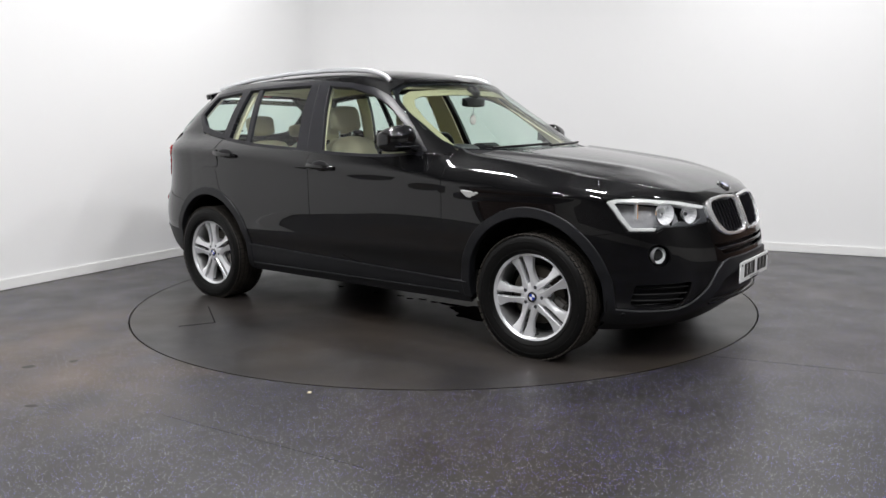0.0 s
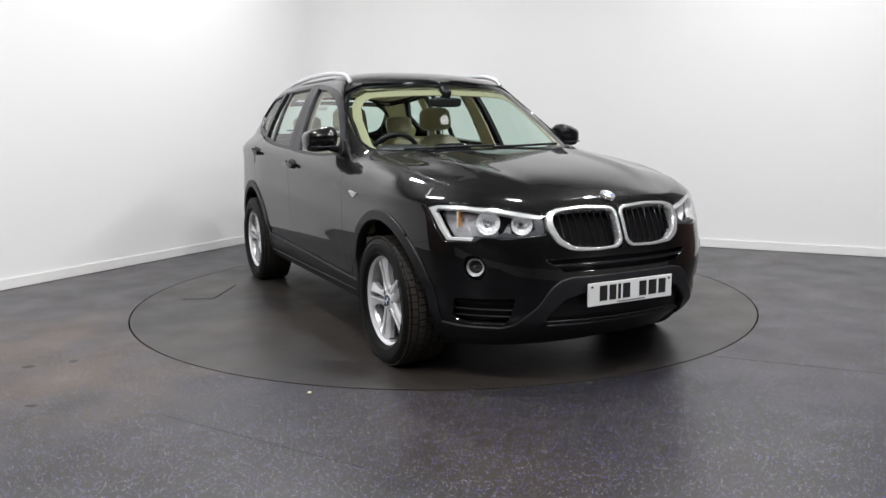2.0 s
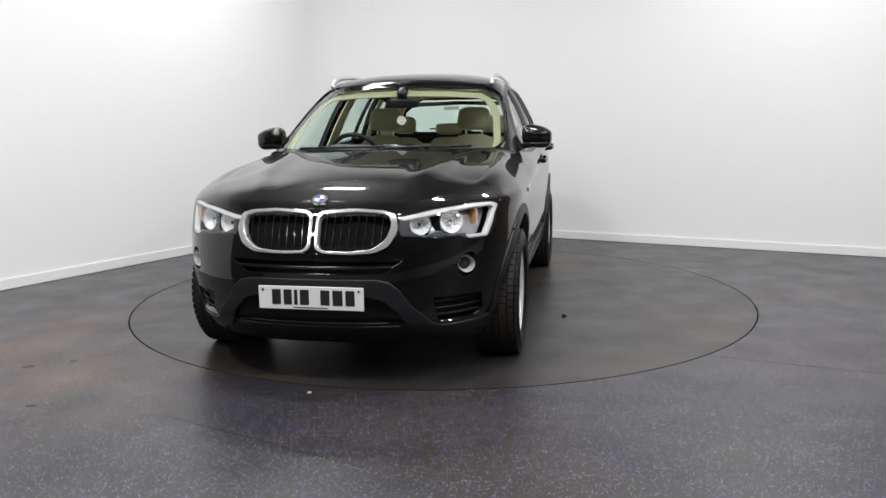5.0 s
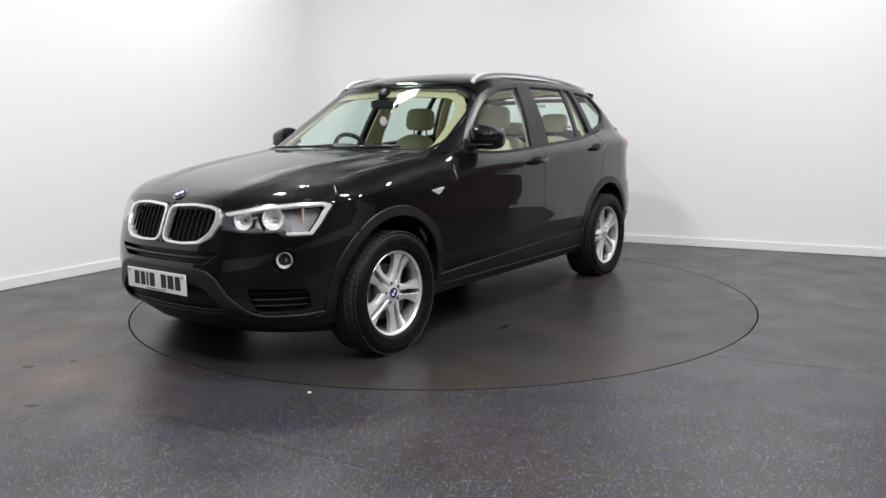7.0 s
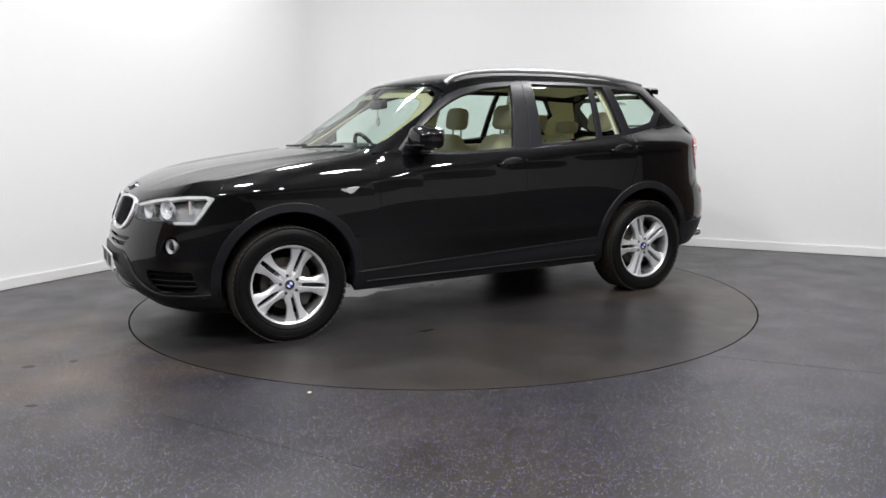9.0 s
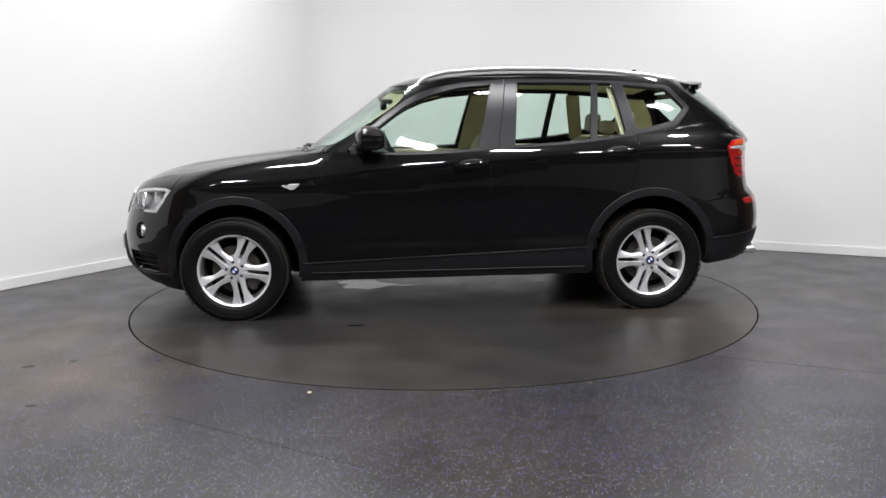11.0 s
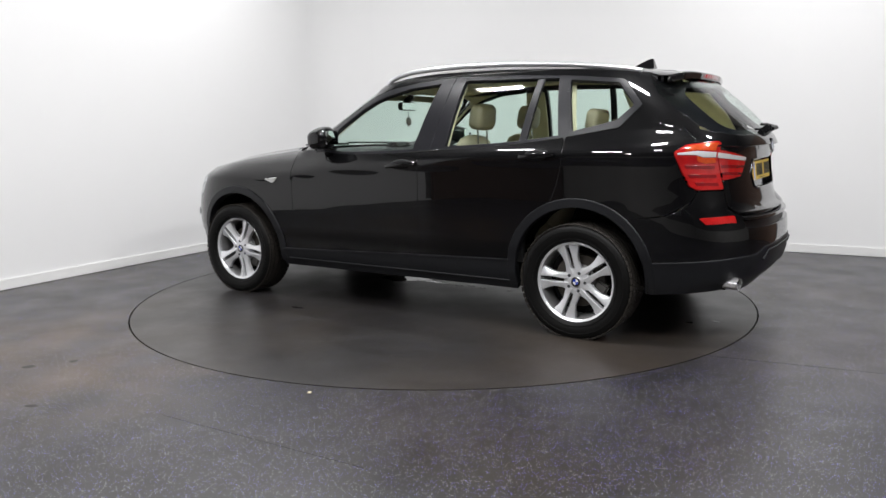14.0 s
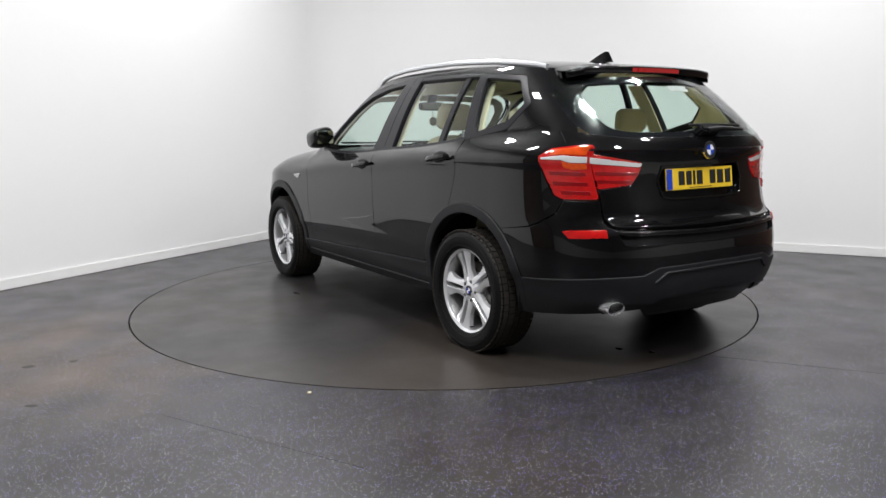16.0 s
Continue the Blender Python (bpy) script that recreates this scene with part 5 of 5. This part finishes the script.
# ---- underside ----
bm = bmesh.new()
box(bm, Matrix.Translation((0, 0, .36)), 1.96, 1.66, .20)
box(bm, Matrix.Translation((1.35, 0, .42)), .95, .96, .34)
box(bm, Matrix.Translation((-1.45, 0, .48)), 1.25, .96, .30)
box(bm, Matrix.Translation((1.84, 0, .40)), .36, 1.0, .24)
box(bm, Matrix.Translation((-2.02, 0, .42)), .42, 1.3, .20)
under(part("floor_pan", bm, M_UNDER, car, smooth=0, bevel=.03))
bm = bmesh.new()
for cx in (1.405, -1.405):
    cyl(bm, Matrix.Translation((cx, 0, .335)) @ Matrix.Rotation(math.pi / 2, 4, "X"), .05, .05, 1.5, 16)
box(bm, Matrix.Translation((-1.0, 0, .30)), .5, .5, .14)
box(bm, Matrix.Translation((.3, .25, .26)), 1.6, .12, .10)
under(part("axles_and_exhaust", bm, M_UNDER, car, smooth=30, bevel=.01))
# inner shell that closes the body behind the panel gaps
bm = bmesh.new()
for s in (-1, 1):
    box(bm, Matrix.Translation((-.12, s * .845, .73)), 1.84, .03, .62)
    box(bm, Matrix.Translation((-1.74, s * .72, .95)), .36, .03, .36)
    box(bm, Matrix.Translation((1.1, s * .66, .90)), .6, .03, .16)
box(bm, Matrix.Translation((2.02, 0, .62)), .05, 1.15, .52)
box(bm, Matrix.Translation((-2.17, 0, .66)), .04, 1.2, .46)
box(bm, Matrix.Translation((1.40, 0, .80)), .95, 1.20, .12)
box(bm, Matrix.Translation((.93, 0, .85)), .04, 1.50, .40)
under(part("inner_shell", bm, M_UNDER, car, smooth=0))


# ---- wheels ----
def revolve(profile, mat, name, parent, seg=64, label="", smooth=35, closed=False):
    """Turn a profile of (radius, y) about the wheel's axle (y)."""
    verts, faces = [], []
    n = len(profile)
    for i in range(seg):
        a = 2 * math.pi * i / seg
        for r, y in profile:
            verts.append((r * math.cos(a), y, r * math.sin(a)))
    for i in range(seg):
        j = (i + 1) % seg
        for k in range(n if closed else n - 1):
            l = (k + 1) % n
            faces.append((i * n + k, j * n + k, j * n + l, i * n + l))
    bm = bmesh.new()
    me = bpy.data.meshes.new("r")
    me.from_pydata(verts, [], faces)
    bm.from_mesh(me)
    bpy.data.meshes.remove(me)
    return part(name, bm, mat, parent, label, smooth=smooth)


RIM_R = .240


def settle(ob):
    """The tyre is pressed flat where it stands and bulges a little there."""
    for v in ob.data.vertices:
        if v.co.z < -.3375:
            v.co.y *= 1 + .6 * (-.3375 - v.co.z)
            v.co.z = -.3375


def wheel(turn):
    """A wheel with its outside towards +y: tyre, alloy rim with five pairs of spokes, brake disc."""
    w = new("wheel")
    tyre = revolve([(RIM_R - .004, .098), (RIM_R + .010, .112), (RIM_R + .030, .121), (.295, .126), (.320, .123), (.337, .113), (.3445, .098), (.3465, .085), (.3465, -.085), (.3445, -.098), (.337, -.113), (.315, -.122), (.28, -.124), (RIM_R + .01, -.112), (RIM_R - .004, -.098)],
                   M_RUBBER, "tyre", w, 96, "black rubber tyre with a dusty tread", 40)
    settle(tyre)
    # raised rings on the sidewall
    for r in (.262, .308):
        ring_ = [(r + .0025 * math.cos(a), (.1205 if r < .3 else .1255) + .002 * math.sin(a)) for a in np.linspace(0, 2 * math.pi, 8, endpoint=False)]
        revolve(ring_, M_RUBBER, "sidewall_ring", tyre, 64, closed=True)
    # tread blocks between grooves
    bm = bmesh.new()
    for row, (y0, y1) in enumerate(((-.096, -.068), (-.060, -.022), (-.014, .014), (.022, .060), (.068, .096))):
        n = 58
        for i in range(n):
            a = 2 * math.pi * (i + .5 * (row % 2)) / n
            m = Matrix.Rotation(-a, 4, "Y") @ Matrix.Translation((.3445, (y0 + y1) / 2, 0)) @ Matrix.Rotation(0.0, 4, "X")
            box(bm, m, .010, y1 - y0, .0315)
    # shoulder lugs
    for sd in (-1, 1):
        for i in range(58):
            m = Matrix.Rotation(-2 * math.pi * i / 58, 4, "Y") @ Matrix.Translation((.340, sd * .106, 0)) @ Matrix.Rotation(sd * -.75, 4, "Z")
            box(bm, m, .007, .024, .029)
    tread = part("tread", bm, M_TREAD, tyre, "dusty tread blocks", smooth=0)
    settle(tread)
    tagged(tread, kind="stuff")
    rim = revolve([(RIM_R - .014, .080), (RIM_R - .014, .093), (RIM_R - .008, .100), (RIM_R - .001, .104), (RIM_R + .003, .101), (RIM_R + .003, .092), (RIM_R - .006, .085)],
                  M_ALLOY, "rim", w, 80, "silver alloy rim with five pairs of spokes", closed=True)
    revolve([(RIM_R - .010, -.09), (RIM_R - .030, -.03), (RIM_R - .026, .05), (RIM_R - .013, .084), (RIM_R - .009, .084), (RIM_R - .012, .0), (RIM_R - .006, -.09)], M_BARREL, "barrel", rim, 80, closed=True)
    # spokes
    for k in range(5):
        for s in (-1, 1):
            bm = bmesh.new()
            rows = []
            for t in np.linspace(0, 1, 13):
                r = .050 + (RIM_R - .012 - .050) * t
                near = .0070 + .0040 * math.sin(math.pi * t) + .004 * t          # the edge by the slot
                wide = .0345 + .014 * (1 - t) ** 4
                far = near + wide - .006 * math.sin(math.pi * t) + .036 * max(0, (t - .42) / .58) ** 1.6
                y = .083 - .004 * t + .010 * t * t
                sec = ((y - .034, near), (y - .004, near), (y + .001, near + .004), (y - .001 - .004 * t, near + .62 * (far - near)), (y - .009 - .003 * t, far), (y - .036, far))
                rows.append([bm.verts.new((r, yy, s * d)) for yy, d in sec])
            for a, b in zip(rows, rows[1:]):
                for i in range(6):
                    j = (i + 1) % 6
                    bm.faces.new((a[i], a[j], b[j], b[i]))
            bm.faces.new(rows[0])
            bm.faces.new(rows[-1][::-1])
            bmesh.ops.rotate(bm, verts=bm.verts, cent=(0, 0, 0), matrix=Matrix.Rotation(radians(turn) + 2 * math.pi * k / 5, 3, "Y"))
            part("spoke", bm, M_ALLOY, rim, smooth=16)
        bm = bmesh.new()
        a = radians(turn) + 2 * math.pi * k / 5
        m = Matrix.Rotation(a, 4, "Y") @ Matrix.Rotation(math.pi / 5, 4, "Y") @ Matrix.Translation((.056, .078, 0)) @ Matrix.Rotation(-math.pi / 2, 4, "X")
        cyl(bm, m, .0115, .0105, .010, 6)
        part("wheel_bolt", bm, M_LAMPDARK, rim, smooth=0)
    hub = revolve([(.0, .083), (.034, .083), (.040, .081), (.068, .078), (.080, .072), (.087, .050), (.087, .02)], M_ALLOY, "hub", rim, 40)
    roundel("hub_badge", (0, .0845, 0), (0, 1, 0), .031, parent=rim)
    revolve([(.06, .018), (.155, .018), (.160, .012), (.160, -.012), (.06, -.012)], M_DISCBR, "brake_disc", w, 48)
    revolve([(.06, .0185), (.10, .0185), (.10, .024), (.06, .030)], M_BARREL, "disc_bell", w, 40)
    bm = bmesh.new()
    box(bm, Matrix.Rotation(radians(150), 4, "Y") @ Matrix.Translation((.135, .005, 0)), .085, .07, .15)
    part("brake_caliper", bm, M_ALLOYD, w, bevel=.012)
    revolve([(.0, -.04), (RIM_R - .014, -.04), (RIM_R - .014, -.05)], M_UNDER, "brake_shield", w, 40)
    bm = bmesh.new()
    a = radians(turn + 24)
    cyl(bm, Matrix.Rotation(a, 4, "Y") @ Matrix.Translation((RIM_R - .030, .075, 0)) @ Matrix.Rotation(-math.pi / 2, 4, "X"), .004, .004, .03, 8)
    part("valve", bm, M_BLACK, rim)
    return w


AXLE_Z = .338
for x, s, turn in ((1.405, 1, 29), (-1.405, 1, 70), (1.405, -1, 73), (-1.405, -1, 62)):
    w = wheel(turn)
    w.parent = car
    tagged(w, "silver double-spoke alloy wheel with a black tyre")
    w.matrix_basis = Matrix.Translation((CAR_OFF[0] + x, CAR_OFF[1] + s * .806, AXLE_Z)) @ (Matrix.Identity(4) if s > 0 else Matrix.Rotation(math.pi, 4, "Z"))


# ---- cabin interior ----
def pad(bm, c, sx, sy, sz, k=3.5, rot=(0, 0, 0), waist=0.0):
    """A soft upholstered block."""
    m = Matrix.Translation(c) @ Euler([radians(a) for a in rot]).to_matrix().to_4x4()
    g = bmesh.ops.create_icosphere(bm, subdivisions=3, radius=1)
    for v in g["verts"]:
        x, y, z = v.co
        q = (abs(x) ** k + abs(y) ** k + abs(z) ** k) ** (1 / k)
        x, y, z = x / q, y / q, z / q
        v.co = m @ Vector((x * sx / 2, y * sy / 2 * (1 - waist * (z * .5 + .5)), z * sz / 2))


def seat(name, x, y, w, back_h, head_z, head_x, head_w=.26, label=""):
    bm = bmesh.new()
    pad(bm, (x + .05, y, .60), .54, w, .20)
    s = under(part(name, bm, M_LEATHER, car, label, smooth=70))
    bm = bmesh.new()
    pad(bm, (x - .27, y, .90), .17, w * .98, back_h, 3.5, (0, -16, 0), .16)
    part("backrest", bm, M_LEATHER, s, smooth=70)
    for dy in (-.065, .065):
        bm = bmesh.new()
        cyl(bm, Matrix.Translation((head_x + .005, y + dy, head_z - .15)), .007, .007, .16, 10)
        part("headrest_post", bm, M_CHROME, s, smooth=50)
    bm = bmesh.new()
    pad(bm, (head_x, y, head_z), .10, head_w, .18, 4.6, (0, -8, 0), .12)
    part("headrest", bm, M_LEATHER, s, smooth=70)
    return s


for y in (-.365, .365):
    seat("front_seat", -.08, y, .50, .62, 1.325, -.485, .275, "beige leather front seat with a headrest")
bm = bmesh.new()
pad(bm, (-.90, 0, .60), .52, 1.34, .20, 5)
rs_ = under(part("rear_seat", bm, M_LEATHER, car, "beige leather rear bench with three headrests", smooth=70))
for y, w in ((-.43, .46), (0, .36), (.43, .46)):
    bm = bmesh.new()
    pad(bm, (-1.20, y, .88), .17, w, .60, 4, (0, -18, 0))
    part("backrest", bm, M_LEATHER, rs_, smooth=70)
    bm = bmesh.new()
    pad(bm, (-1.345, y, 1.285 if y else 1.245), .09, .24, .15 if y else .10, 4.6, (0, -8, 0))
    part("headrest", bm, M_LEATHER, rs_, smooth=70)
# dashboard
bm = bmesh.new()
pad(bm, (.66, 0, .98), .62, 1.46, .26, 6)
dash = under(part("dashboard", bm, M_DASH, car, smooth=70))
bm = bmesh.new()
pad(bm, (.50, -.37, 1.09), .26, .40, .12, 3)
part("instrument_hood", bm, M_DASH, dash, smooth=70)
bm = bmesh.new()
pad(bm, (.50, 0, 1.10), .08, .26, .10, 6)
part("display_screen", bm, M_GLOSSBLACK, dash, smooth=70)
bm = bmesh.new()
box(bm, Matrix.Translation((.05, 0, .62)), 1.1, .22, .22)
part("centre_console", bm, M_DASH, dash, bevel=.03)
# steering wheel on the right-hand side
m = Matrix.Translation((.33, -.37, 1.045)) @ Matrix.Rotation(radians(-66), 4, "Y")
ringp = [m @ Vector((.185 * math.cos(a), .185 * math.sin(a), 0)) for a in np.linspace(0, 2 * math.pi, 48, endpoint=False)]
sw = tube("steering_wheel", M_BLACK, [tuple(v) for v in ringp], .016, closed=True, label="black three-spoke steering wheel")
bm = bmesh.new()
pad(bm, m @ Vector((0, 0, .0)), .06, .16, .14, 3, (0, 24, 0))
part("airbag_cover", bm, M_BLACK, sw, smooth=70)
for a in (0, math.pi, -math.pi / 2):
    tube("wheel_spoke", M_BLACK, [tuple(m @ Vector((.05 * math.sin(a + math.pi / 2) * 0 + .05 * math.sin(a), .05 * math.cos(a), 0))), tuple(m @ Vector((.12 * math.sin(a), .12 * math.cos(a), .004))), tuple(m @ Vector((.18 * math.sin(a), .18 * math.cos(a), 0)))], .013, parent=sw)
# rear-view mirror with its housing, and a round pendant hung from it
bm = bmesh.new()
pad(bm, (.40, 0, 1.425), .045, .235, .066, 5)
rv = under(part("rear_view_mirror", bm, M_BLACK, car, smooth=70))
bm = bmesh.new()
box(bm, Matrix.Translation((.376, 0, 1.425)), .004, .215, .052)
part("mirror_glass", bm, M_MIRROR, rv, bevel=.002)
bm = bmesh.new()
pad(bm, (.395, 0, 1.492), .09, .07, .07, 4, (0, 37, 0))
part("sensor_housing", bm, M_BLACK, rv, smooth=70)
tube("pendant_cord", M_BLACK, [(.40, -.005, 1.39), (.40, -.008, 1.36), (.40, -.01, 1.335)], .002, parent=rv)
bm = bmesh.new()
cyl(bm, Matrix.Translation((.40, -.01, 1.307)) @ Matrix.Rotation(math.pi / 2, 4, "Y"), .032, .032, .006, 28)
part("pendant", bm, M_SKIN, rv, "small round pendant", smooth=30)
for r_, col_ in ((.033, M_CHROME), (.024, M_REDDARK), (.013, M_LAMPDARK)):
    ring_p = [(.40, -.01 + r_ * math.cos(a), 1.307 + r_ * math.sin(a)) for a in np.linspace(0, 2 * math.pi, 28, endpoint=False)]
    tube("pendant_ring", col_, ring_p, .0036, parent=rv, closed=True, seg=8)
for f in (False, True):
    s = -1 if f else 1
    bm = bmesh.new()
    pad(bm, (.20, s * .82, .93), 1.12, .06, .30, 6)
    under(part("door_card", bm, M_LEATHER, car, smooth=70))
    bm = bmesh.new()
    pad(bm, (-.78, s * .82, .95), .82, .06, .32, 6)
    under(part("door_card", bm, M_LEATHER, car, smooth=70))
    bm = bmesh.new()
    pad(bm, (-1.52, s * .76, 1.0), .56, .08, .36, 6)
    under(part("boot_side_lining", bm, M_LINING, car, smooth=70))
    bm = bmesh.new()
    box(bm, Matrix.Translation((.17, s * .33, 1.525)) @ Matrix.Rotation(radians(14), 4, "Y"), .14, .36, .012)
    under(part("sun_visor", bm, M_LINING, car, bevel=.006))
bm = bmesh.new()
box(bm, Matrix.Translation((-.2, 0, .50)), 1.9, 1.5, .03)
under(part("cabin_floor", bm, M_CARPET, car, smooth=0))
bm = bmesh.new()
box(bm, Matrix.Translation((-1.72, 0, 1.09)), .68, 1.30, .02)
under(part("parcel_cover", bm, M_LINING, car, bevel=.006))
# paper sticker inside the rear window
bm = bmesh.new()
P = [rear_screen(y, z) for y, z in ((-.02, 1.468), (-.17, 1.468), (-.17, 1.438), (-.02, 1.438))]
bm.faces.new([bm.verts.new(tuple(q + (.012, 0, -.004))) for q in P])
bmesh.ops.solidify(bm, geom=bm.faces[:], thickness=.001)
under(part("window_sticker", bm, M_WHITE, car, smooth=0))

TURN = [(0.0, -37.40), (0.5, -43.69), (1.0, -50.01), (1.5, -56.36), (2.0, -62.72), (2.5, -69.10), (3.0, -75.48), (3.5, -81.87), (4.0, -88.26), (4.5, -94.64), (5.0, -101.00), (5.5, -107.36), (6.0, -113.69), (6.5, -120.01), (7.0, -126.30), (7.5, -132.56), (8.0, -138.79), (8.5, -145.00), (9.0, -151.18), (9.5, -157.33), (10.0, -163.45), (10.5, -169.55), (11.0, -175.64), (11.5, -181.71), (12.0, -187.78), (12.5, -193.86), (13.0, -199.94), (13.5, -206.05), (14.0, -212.19), (14.5, -218.39), (15.0, -224.65), (15.5, -230.99), (16.0, -237.44)]   # seconds, degrees


def motions():
    """The turntable turns steadily clockwise and carries the car."""
    rows = []
    for t, a in TURN:
        rows.append((t, Matrix.Translation(PIVOT) @ Matrix.Rotation(radians(a), 4, "Z")))
    walk(turntable, rows)
    walk(car, rows)


motions()
